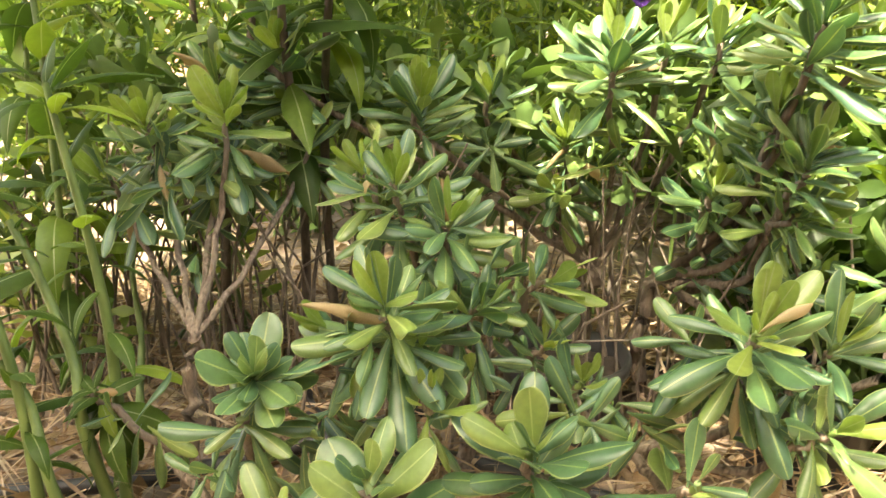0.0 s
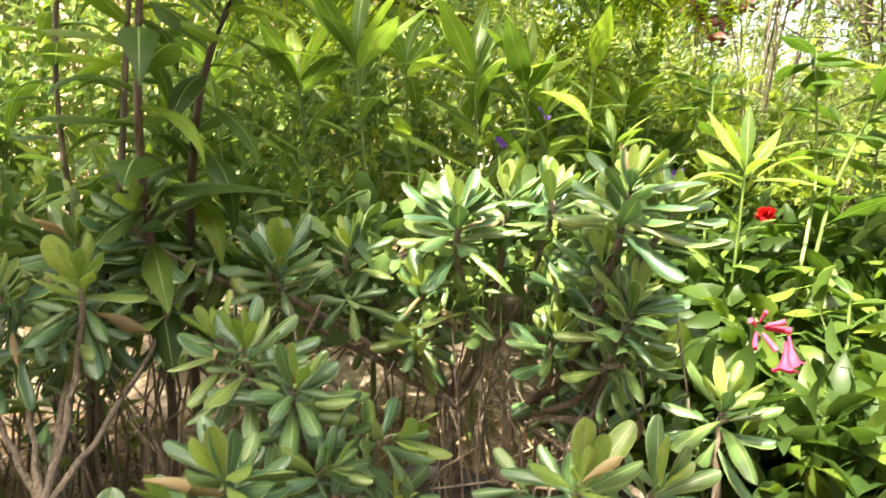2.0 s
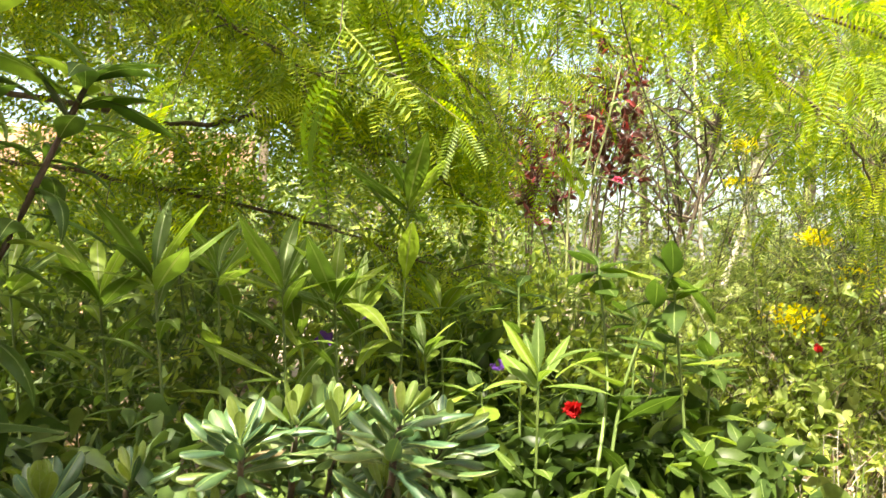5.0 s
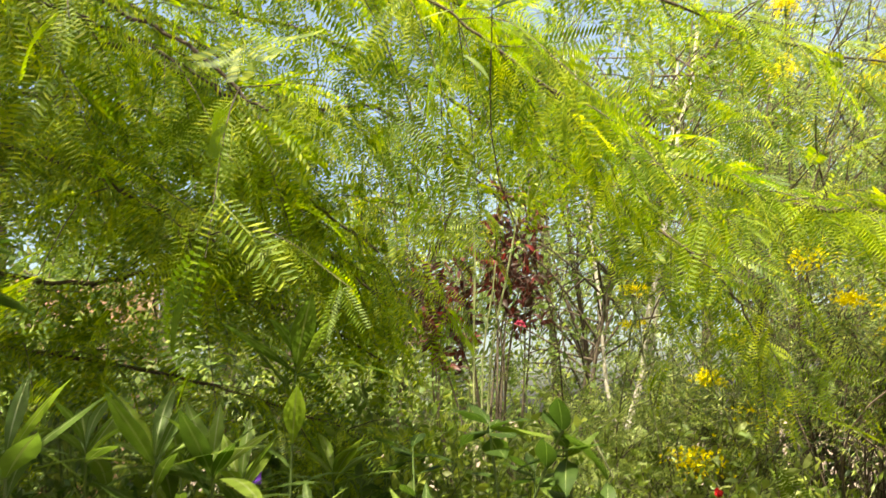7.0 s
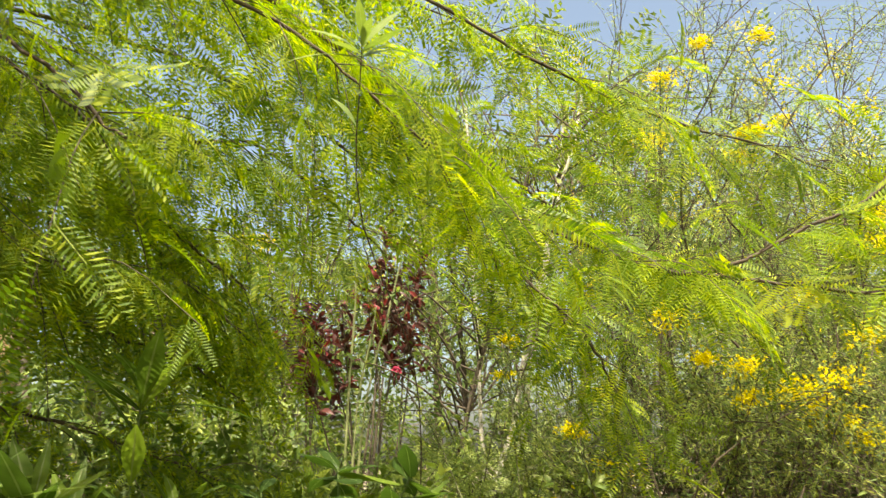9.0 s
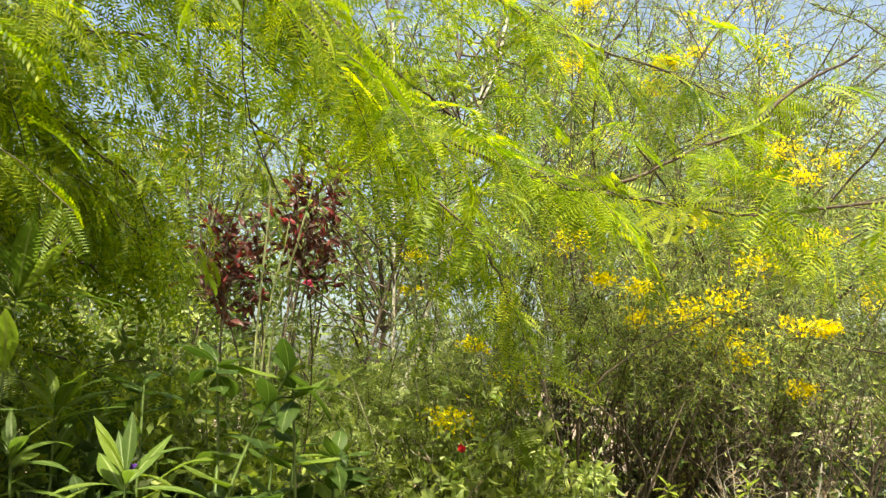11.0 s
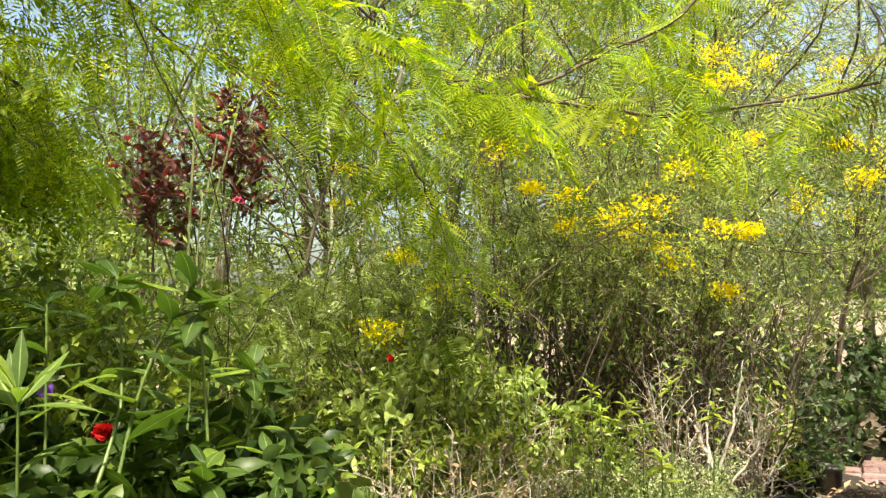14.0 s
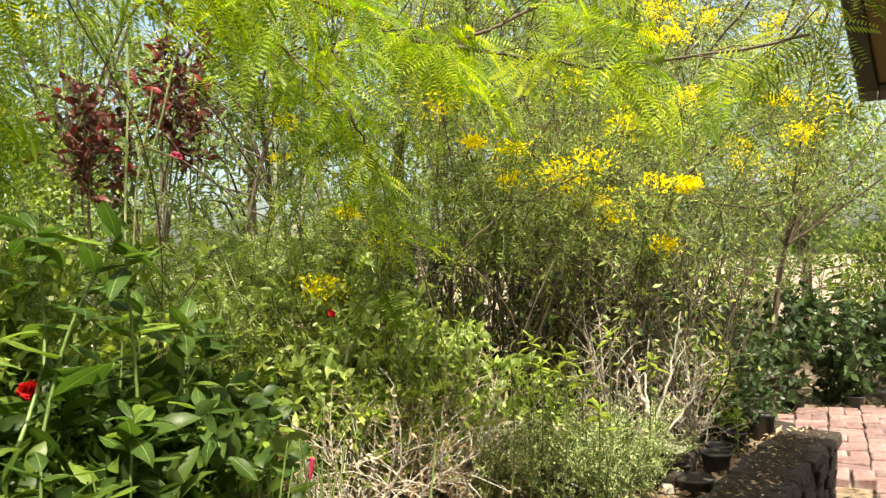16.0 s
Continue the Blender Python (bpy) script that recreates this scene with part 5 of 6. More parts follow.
def build_yellow():
    lab = "airy shrub with needle leaves and bright yellow flowers"
    grp = "yellow-flowered shrubs"
    low = (
        ((2.25, 1.75), [(2.089, 1.506, 1.083), (2.162, 1.562, 1.178), (2.22, 1.436, 1.1), (2.33, 1.466, 1.064), (2.241, 1.327, 1.125), (2.396, 1.467, 1.031), (2.399, 1.387, 0.975), (2.357, 1.179, 1.054), (2.478, 1.178, 1.051), (2.528, 1.295, 0.88), (2.046, 1.602, 1.2)], 1.15, 0.55, 40),
        ((1.80, 2.0), [(1.772, 1.844, 1.029), (1.799, 1.706, 0.92), (1.604, 1.72, 0.811), (1.651, 2.0, 1.318), (1.644, 2.023, 1.21), (1.95, 1.9, 1.15)], 1.1, 0.4, 18),
    )
    tall = (
        ((2.45, 2.15), [(2.422, 1.517, 2.351), (2.128, 1.762, 2.012), (2.488, 1.657, 2.059), (2.545, 1.568, 2.08), (2.225, 1.802, 2.28), (2.291, 1.665, 2.367), (2.482, 1.713, 1.98), (2.319, 1.402, 1.406), (1.975, 1.634, 1.347), (2.498, 1.674, 2.069)], 2.5, 0.7, 22),
        ((3.0, 1.75), [(2.515, 1.148, 1.333), (2.427, 1.301, 1.271), (2.707, 1.312, 1.59), (2.658, 1.384, 1.599), (2.903, 1.062, 1.353), (3.174, 1.121, 1.279), (3.198, 1.032, 1.373), (2.955, 1.339, 1.702), (2.863, 1.459, 1.748), (2.997, 1.254, 1.245), (3.254, 1.225, 1.704)], 1.7, 0.6, 32),
    )
    for k, (b2, clumps, h, sp, n) in enumerate(low + tall):
        bare = 0.74 if k == 0 else 0.55
        b = gz(*b2)
        tips = ring_tips(b, h, sp, n * 6 // 10, 30 + k) + clumps
        s = bush("flowering_shrub", b, lab, "shrub", tips, grp, ("bark_dark", "twig")[k % 2], "needle", 0.0038, 24, (0.08, 0.26), 34 if k == 0 else 28, kite(0.08), (0.013, 0.028), bare, -0.05, 0.3, 0.16)
        for p in clumps:
            flower_clump(s, b, E_(*p) + ((-0.03, -0.06, 0.02) if k == 0 else (0, 0, 0)), int(rng.integers(60, 200)), rng.uniform(0.018, 0.046), 0.0074)


def arch(s, b, pts, r=0.0055, mat="bark_dark"):
    """A long thin branch with sparse needle twigs."""
    st = stem_part(s, b, pts, r, 0.0015, mat, "bough", 26, 6, 0.1)
    p = curve_pts(pts, 26)
    tw, g = Geo(), Geo()
    for i in range(3, 25):
        for k in range(4):
            d = unit(rand_dirs(1, -0.2)[0] + unit(p[i + 1 if i < 25 else i] - p[i - 1]) * 0.6)
            q = curve_pts([p[i], p[i] + d * 0.06, p[i] + d * rng.uniform(0.08, 0.22) + (0, 0, -0.03)], 5)
            tube(tw, q, 0.0011, 0.0005, 3)
            m = 20
            f = rng.random(m) * 3.99
            j = f.astype(int)
            stamp(g, kite(0.08), q[j] + (q[j + 1] - q[j]) * (f - j)[:, None], unit(d * 0.4 + rand_dirs(m)), rand_dirs(m, 0.8), rng.uniform(0.01, 0.024, m))
    part("twig_mass", tw.mesh("twig_mass", [M[mat]], origin=b), st, kind="stuff")
    part("foliage", g.mesh("foliage", [M["needle"]], origin=b), st, kind="stuff")


def build_arches():
    b = gz(2.75, 1.72)
    s = thing("wispy_tree", b, "thin dark arching branches with sparse needle leaves", "tree", "wispy trees")
    c = (2.78, 1.62, 0.95)
    stem_part(s, b, [b, (2.74, 1.7, 0.6), c], 0.012, 0.008, "bark_dark", "trunk")
    arch(s, b, [c, (2.87, 1.25, 1.25), (2.75, 0.95, 1.55), (2.4, 0.75, 1.62), (2.16, 0.62, 1.38), (2.12, 0.85, 1.24), (2.09, 1.01, 1.17)])
    arch(s, b, [c, (2.358, 1.495, 1.098), (2.442, 1.294, 1.185), (2.505, 1.10, 1.229), (2.519, 0.949, 1.301)], 0.005, "green_stem")
    arch(s, b, [c, (2.68, 1.568, 1.157), (2.818, 1.39, 1.076), (2.957, 1.161, 1.022), (3.06, 0.93, 1.12)])
    arch(s, b, [c, (2.95, 1.4, 1.5), (2.9, 1.1, 1.75), (2.6, 0.95, 1.9), (2.3, 1.0, 1.95)])
    arch(s, b, [c, (3.1, 1.3, 1.3), (3.3, 1.05, 1.35), (3.4, 0.9, 1.2)])
    arch(s, b, [c, (2.6, 1.7, 1.5), (2.3, 1.7, 1.8), (2.05, 1.55, 1.9)])
    arch(s, b, [c, (2.45, 1.75, 1.45), (2.5, 1.5, 2.05), (2.8, 1.2, 2.5)], 0.006)
    arch(s, b, [c, (2.95, 1.5, 1.5), (3.2, 1.1, 1.95), (3.5, 0.8, 2.2)], 0.006)
    arch(s, b, [c, (2.3, 1.75, 1.4), (2.08, 1.6, 1.85), (2.2, 1.35, 2.3)])
    arch(s, b, [c, (2.6, 1.75, 1.4), (2.75, 1.6, 2.0), (3.15, 1.3, 2.4)])
    arch(s, b, [c, (2.7, 1.5, 1.5), (2.5, 1.3, 1.75), (2.2, 1.25, 1.75), (1.95, 1.35, 1.6)])


def build_needle_trees():
    for k, (x, y, h, sp, lx, ly) in enumerate(((3.5, 2.3, 2.8, 0.9, 0.3, -0.3), (4.4, 1.9, 3.2, 1.0, 0.3, -0.3), (2.9, 2.9, 3.4, 1.0, 0.45, -0.3), (5.4, 1.5, 3.4, 1.1, 0.1, -0.4), (4.2, 3.2, 3.9, 1.2, 0.3, -0.3), (2.4, 3.7, 3.6, 1.1, 0.3, -0.2), (1.5, 4.1, 3.8, 1.0, 0.3, -0.2), (3.3, 3.4, 3.9, 1.0, 0.3, -0.3), (3.30, 2.14, 3.12, 0.8, 0.2, -0.2))):
        b = gz(x, y)
        s = thing("wispy_tree", b, "wispy tree with thin leaning branches and fine needle leaves", "tree", "wispy trees")
        fork = E_(x + lx * 0.2, y + ly * 0.2, b[2] + h * 0.28)
        stem_part(s, b, [b, (x, y, b[2] + h * 0.12), fork], 0.022, 0.014, "bark_dark", "trunk", 10, 8)
        tw, g = Geo(), Geo()
        for tip in ring_tips(b, h, sp, 11, 300 + k, 0.45, (lx, ly)):
            tip = E_(*tip)
            mid = fork * 0.5 + tip * 0.5 + rng.normal(size=3) * (0.16, 0.16, 0.05) + (0, 0, 0.12)
            tip = tip + E_(lx, ly, -0.25) * rng.uniform(0.2, 0.9)
            st = stem_part(s, b, [fork, mid, tip], 0.008, 0.002, "bark_dark", "bough", 16, 6)
            p = curve_pts([fork, mid, tip], 16)
            for m in range(32):
                u = (0.12 + 0.88 * (m + rng.random()) / 32) * 14.99
                i = int(u)
                o = p[i] + (p[i + 1] - p[i]) * (u - i)
                d = unit(unit(p[i + 1] - p[i]) * 0.6 + rand_dirs(1, -0.1)[0])
                ln = rng.uniform(0.2, 0.6)
                q = curve_pts([o, o + d * ln * 0.5 + (0, 0, 0.02), o + d * ln + (0, 0, -0.3 * ln)], 5)
                tube(tw, q, 0.0022, 0.0008, 3)
                n = 36
                f = rng.random(n) * 3.99
                jj = f.astype(int)
                pp = q[jj] + (q[jj + 1] - q[jj]) * (f - jj)[:, None] + rng.normal(size=(n, 3)) * 0.012
                stamp(g, kite(0.07), pp, unit(d * 0.5 + rand_dirs(n)), rand_dirs(n, 0.8), rng.uniform(0.018, 0.042, n))
        part("twig_mass", tw.mesh("twig_mass", [M["bark_dark"]], origin=b), s, kind="stuff")
        part("foliage", g.mesh("foliage", [M["needle"]], origin=b), s, kind="stuff")
        for m in range(6):
            flower_clump(s, b, (x + lx + rng.normal() * sp * 0.5, y + ly + rng.normal() * sp * 0.4, b[2] + h * rng.uniform(0.4, 0.95)), int(rng.integers(30, 70)), 0.055, 0.010)


def build_beyond():
    # pale canes
    c = gz(1.40, 2.70)
    s = thing("cane_clump", c, "three pale straight upright bare canes", "canes")
    for foot, low, high, r in (((1.40, 2.80), (1.391, 2.70, 1.16), (1.38, 2.616, 1.66), 0.0056), ((1.40, 2.79), (1.42, 2.684, 1.16), (1.462, 2.61, 1.52), 0.0046), ((1.41, 2.80), (1.448, 2.674, 1.16), (1.535, 2.54, 1.70), 0.0050)):
        stem_part(s, c, [gz(*foot), low, E_(*low) * 0.5 + E_(*high) * 0.5 + (0.004, 0, 0), high], r, r * 0.7, "cane", "cane", 7, 8, 0.10)
    # red-leaved bush
    b = gz(1.60, 3.15)
    bush("red_leaved_shrub", b, "shrub with dark red and crimson leaves", "shrub", [(1.25, 2.86, 1.40), (1.29, 2.80, 1.52), (1.33, 2.9, 1.45), (1.31, 2.82, 1.33), (1.42, 2.85, 1.53), (1.40, 2.95, 1.40), (1.67, 2.85, 1.72), (1.71, 2.80, 1.79), (1.64, 2.86, 1.56), (1.69, 2.82, 1.48), (1.75, 2.85, 1.66), (1.80, 2.9, 1.85), (1.62, 2.9, 1.9), (1.55, 2.9, 1.62)], stem="bark", leaf="red_leaf", twigs=10, twig_len=(0.06, 0.18), leaves=8, shape=oval(0.17), size=(0.03, 0.065), leafy_from=0.78)
    # slim trees with pale trunks
    for k, (x, y, tx, ty, h) in enumerate(((1.66, 2.49, 2.22, 2.24, 2.4), (1.98, 2.75, 2.32, 2.5, 2.4), (2.15, 2.95, 2.05, 2.9, 2.6), (1.52, 2.55, 1.98, 2.22, 2.2))):
        b = gz(x, y)
        t = thing("slim_tree", b, "slim young tree with a pale trunk and sparse leaves", "tree", "slim trees")
        stem_part(t, b, [b, (x + (tx - x) * 0.4, y + (ty - y) * 0.4, 1.0), (tx, ty, h)], 0.018 - 0.003 * k, 0.006, "bark_dark" if k == 3 else "bark_pale", "trunk", 16, 9, 0.06)
        g, tw = Geo(), Geo()
        for m in range(30):
            u = rng.uniform(0.35, 1.0)
            o = E_(x + (tx - x) * u, y + (ty - y) * u, b[2] + (h - b[2]) * u)
            d = rand_dirs(1, 0.5)[0]
            q = curve_pts([o, o + d * 0.25 + (0, 0, 0.05), o + d * rng.uniform(0.35, 0.6)], 7)
            tube(tw, q, 0.005, 0.0012, 5)
            nn = 16
            f = 1 + rng.random(nn) * 4.99
            j = f.astype(int)
            pp = q[j] + (q[np.minimum(j + 1, 6)] - q[j]) * (f - j)[:, None] + rng.normal(size=(nn, 3)) * 0.025
            stamp(g, leaf6(0.2), pp, rand_dirs(nn, -0.1), rand_dirs(nn, 0.8), rng.uniform(0.02, 0.05, nn))
        part("twig_mass", tw.mesh("twig_mass", [M["bark_dark"]], origin=b), t, kind="stuff")
        part("crown", g.mesh("crown", [M["hedge"]], origin=b), t, kind="stuff")
    # fresh bright shrubs in sun
    for x, y, h, sp, n in ((1.74, 1.60, 0.52, 0.22, 14), (1.55, 1.78, 0.6, 0.25, 16), (1.38, 2.0, 0.62, 0.28, 14), (1.62, 2.1, 0.70, 0.28, 14), (1.2, 1.72, 0.5, 0.22, 12), (1.95, 1.78, 0.6, 0.18, 12), (1.85, 2.2, 0.95, 0.25, 12), (1.50, 1.50, 0.34, 0.16, 8), (1.86, 1.54, 0.42, 0.14, 8), (1.64, 1.45, 0.32, 0.12, 6), (2.10, 1.40, 0.34, 0.10, 5), (2.82, 1.36, 0.36, 0.12, 6)):
        b = gz(x, y)
        if h > 0.6 and y > 1.9:
            bush("feathery_shrub", b, "airy shrub of small feathery leaves in the sun", "shrub", ring_tips(b, h * 1.05, sp, n - 3, int(x * 100)), "feathery shrubs", "bark_dark", "pale", 0.003, 10, (0.12, 0.3), 5, FEATHERS_FAR[n % 6], (0.045, 0.085), 0.3, 0.2, 0.6, 0.12)
            continue
        bush("leafy_shrub", b, "fresh green leafy shrub lit by the sun", "shrub", ring_tips(b, h, sp, n, int(x * 100)), "leafy shrubs", "twig", "fresh", 0.0026, 12, (0.07, 0.2), 15, leaf6(0.17), (0.014, 0.036), 0.2, 0.5, 0.8, 0.1)
    for k, (x, y, h, sp) in enumerate(((1.58, 1.62, 0.50, 0.14), (1.74, 1.58, 0.52, 0.14), (1.88, 1.62, 0.56, 0.12), (1.64, 1.78, 0.62, 0.16), (1.98, 1.52, 0.46, 0.12), (1.50, 1.56, 0.42, 0.12))):
        b = gz(x, y)
        bush("leafy_shrub", b, "pale green shrub with broad pointed leaves in the sun", "shrub", ring_tips(b, h, sp, 8, 700 + k), "leafy shrubs", "twig", "pale", 0.0028, 6, (0.05, 0.13), 8, oval(0.2), (0.028, 0.058), 0.35, 0.5, 0.8, 0.1)
    # dry twigs
    for k, (x, y, h, sp) in enumerate(((1.76, 1.56, 0.42, 0.3), (1.58, 1.42, 0.33, 0.26), (1.46, 1.36, 0.26, 0.24), (1.62, 1.68, 0.50, 0.3), (1.9, 1.60, 0.45, 0.25), (1.84, 1.44, 0.30, 0.18), (2.34, 1.36, 0.50, 0.14), (2.66, 1.28, 0.46, 0.14))):
        b = gz(x, y)
        bush("dry_shrub", b, "dead shrub of tangled pale dry twigs", "dry shrub", ring_tips(b, h * 0.92, sp, 15, 70 + k, 0.5), "dry shrubs", "dry", "litter", 0.0020, 12, (0.06, 0.22), 7, leaf6(0.2), (0.008, 0.02), 0.1, 0.4, 0.8)
    # dark stems under the yellow shrubs
    for k, (x, y) in enumerate(((2.45, 1.55), (2.72, 1.45), (2.55, 1.42), (2.85, 1.42), (2.6, 1.85), (2.95, 1.7), (2.3, 1.95), (2.1, 1.85), (3.15, 1.6), (2.35, 1.68), (2.65, 1.62))):
        b = gz(x, y)
        bush("woody_shrub", b, "shaded thicket of bare upright grey-brown stems", "shrub", ring_tips(b, 0.85, 0.32, 14, 90 + k), "bare thickets", ("bark", "bark_dark")[k % 2], ("needle", "hedge_dark", "pale")[k % 3], 0.0034, 9, (0.1, 0.3), (5, 3, 3)[k % 3], leaf6(0.2), (0.015, 0.035), 0.25, bend=0.13)
    # grey-green herb in sun
    for k, (x, y, sp) in enumerate(((2.03, 1.30, 0.16), (2.20, 1.30, 0.18), (2.10, 1.16, 0.14), (2.32, 1.22, 0.14), (1.9, 1.4, 0.14))):
        b = gz(x, y)
        bush("grey_herb", b, "low grey-green herb with fine leaves in sun", "herb", ring_tips(b, 0.23, sp * 1.1, 24, 110 + k, 0.35), "grey herbs", "green_stem", "silver", 0.0014, 10, (0.04, 0.11), 22, kite(0.16), (0.006, 0.013), 0.1, 1.2, 0.9)
    # young shoots with long bright leaves
    for x, y, z in ((1.88, 1.204, 0.673), (1.932, 1.141, 0.638), (2.122, 1.155, 0.67), (2.177, 1.07, 0.604), (1.929, 1.039, 0.519), (1.803, 1.199, 0.613), (1.97, 1.26, 0.60), (2.06, 1.20, 0.56)):
        b = gz(x + 0.03, y + 0.06)
        s = thing("young_shoot", b, "young shoot with long bright green leaves", "plant", "young shoots")
        leafy_stem(s, b, [b, ((x + b[0]) / 2 + 0.015, (y + b[1]) / 2, (z + b[2]) / 2), (x, y, z)], 0.0024, 4, 0.058, LANCE_LIME, "green_stem", 0.78, 0.2, 9, 80, tuft_from=35)
    # forked dead branch
    b = gz(2.45, 1.255)
    s = thing("dead_branch", b, "forked pale dead branch standing in the bed", "branch")
    f = E_(2.429, 1.295, 0.484)
    stem_part(s, b, [b, (2.431, 1.261, 0.379), f], 0.0085, 0.0062, "dry", "branch")
    for foot, tip in ((f, (2.393, 1.375, 0.60)), (f, (2.42, 1.329, 0.66)), (E_(2.44, 1.26, 0.36), (2.559, 1.212, 0.60)), (E_(2.45, 1.257, 0.30), (2.60, 1.17, 0.50)), (E_(2.435, 1.262, 0.38), (2.498, 1.301, 0.62)), (E_(2.44, 1.26, 0.34), (2.52, 1.20, 0.70))):
        stem_part(s, b, [foot, foot * 0.5 + E_(*tip) * 0.5 + rng.normal(size=3) * 0.012, tip], 0.005, 0.002, "dry", "branch")
    # dark low shrubs towards the paving, and a row beyond it
    near_shrubs = ((3.02, 1.38, 0.22, 0.08), (3.10, 1.47, 0.42, 0.14), (3.30, 1.50, 0.45, 0.12), (3.42, 1.68, 0.62, 0.25), (3.7, 1.95, 0.6, 0.35), (4.1, 2.05, 0.6, 0.35), (4.55, 2.0, 0.58, 0.32), (4.95, 1.82, 0.58, 0.32), (5.3, 1.62, 0.55, 0.32), (5.6, 1.42, 0.55, 0.32))
    far_shrubs = ((5.85, 1.1, 0.55, 0.32),  (2.75, 1.9, 0.85, 0.28), (2.45, 2.0, 0.85, 0.28), (3.05, 1.85, 0.85, 0.28), (2.15, 2.15, 0.85, 0.28))
    for k, (x, y, h, sp) in enumerate(near_shrubs + far_shrubs):
        b = gz(x, y)
        bush("dark_shrub", b, "dense dark green shrub in shade", "shrub", ring_tips(b, h, sp, 13, 130 + k), "dark shrubs", "bark_dark", "hedge_dark", 0.005, 10, (0.1, 0.25), 13 if x < 3.6 else 14, leaf6(0.3) if x < 3.6 else kite(0.3, 0.1), (0.014, 0.036) if x < 3.6 else (0.03, 0.065), 0.05)
    b = gz(2.84, 1.215)
    s = thing("young_shoot", b, "small bright leafy plant among the pots", "plant", "young shoots")
    leafy_stem(s, b, [b, (2.83, 1.212, 0.345)], 0.004, 7, 0.065, LANCE_LIME, "green_stem", 0.4, 0.1, 7)


SPRAYS = [pinna(p, 1.0, lf, w, 0.3) for p, lf, w in ((5, 0.28, 0.045), (4, 0.34, 0.05), (6, 0.24, 0.04))]


def build_far():
    """Trees that close the view, and a rendered wall behind them."""
    r = np.random.default_rng(77)
    spots = ((-3.5, 5.5, 2.6), (-2.0, 6.2, 4.2), (-0.4, 7.5, 4.4), (3.6, 4.2, 4.7), (4.6, 4.4, 4.6), (5.4, 3.4, 4.0), (3.0, 5.2, 4.0), (6.2, 2.6, 2.8), (7.0, 3.4, 3.6), (7.2, 1.6, 2.4), (8.2, 0.4, 2.6), (6.5, 5.0, 4.0), (0.25, 4.3, 3.0), (0.95, 4.6, 2.6), (1.6, 4.5, 2.7), (2.05, 4.9, 2.6), (-1.5, 3.4, 3.2), (-3.0, 3.2, 2.6), (-0.55, 4.2, 3.3), (-0.2, 3.6, 1.7), (0.7, 5.6, 3.2), (1.2, 6.6, 2.6), (2.2, 7.5, 2.6), (3.9, 2.7, 2.2), (6.6, 1.9, 2.0), (7.2, 1.0, 2.0))
    for k, (x, y, h) in enumerate(spots):
        b = (x, y, float(ground_z(x, y)))
        t = thing("tree", b, "leafy garden tree with a loose sunlit crown", "tree", "trees beyond the bed")
        stem_part(t, b, [b, (x + 0.1, y, h * 0.35), (x + r.normal() * 0.1, y + r.normal() * 0.1, h * 0.75)], 0.05, 0.02, "bark", "trunk", 10, 9)
        tw, g = Geo(), Geo()
        for m in range(34):
            o = E_(x, y, b[2] + h * r.uniform(0.12, 0.75))
            d = unit(r.normal(size=3) * (1, 1, 0.5) + (0, 0, 0.35))
            ln = h * r.uniform(0.15, 0.36)
            q = curve_pts([o, o + d * ln * 0.5 + (0, 0, 0.04), o + d * ln], 6)
            tube(tw, q, 0.008, 0.002, 5)
            nn = int(14 * max(1.0, h / 3.2))
            f = 1 + r.random(nn) * 3.99
            j = f.astype(int)
            pp = q[j] + (q[j + 1] - q[j]) * (f - j)[:, None] + r.normal(size=(nn, 3)) * 0.09
            stamp(g, SPRAYS[m % 3], pp, unit(d * 0.6 + rand_dirs(nn, -0.3)), rand_dirs(nn, 0.8), r.uniform(0.15, 0.31, nn))
        part("branch_mass", tw.mesh("branch_mass", [M["bark"]], origin=b), t, kind="stuff")
        part("crown", g.mesh("crown", [M["hedge"]], origin=b), t, kind="stuff")
    # the terracotta wall
    me = block_mesh("wall_2", M["render"], 3.4, 0.25, 1.9, 3, 0.0, 0.02)
    ob = new("wall_2", me)
    ob.matrix_world = pose(-1.42, 5.1, 0.90, 0, 0, 2)
    tagged(ob, "terracotta rendered garden wall", "wall", kind="structure")


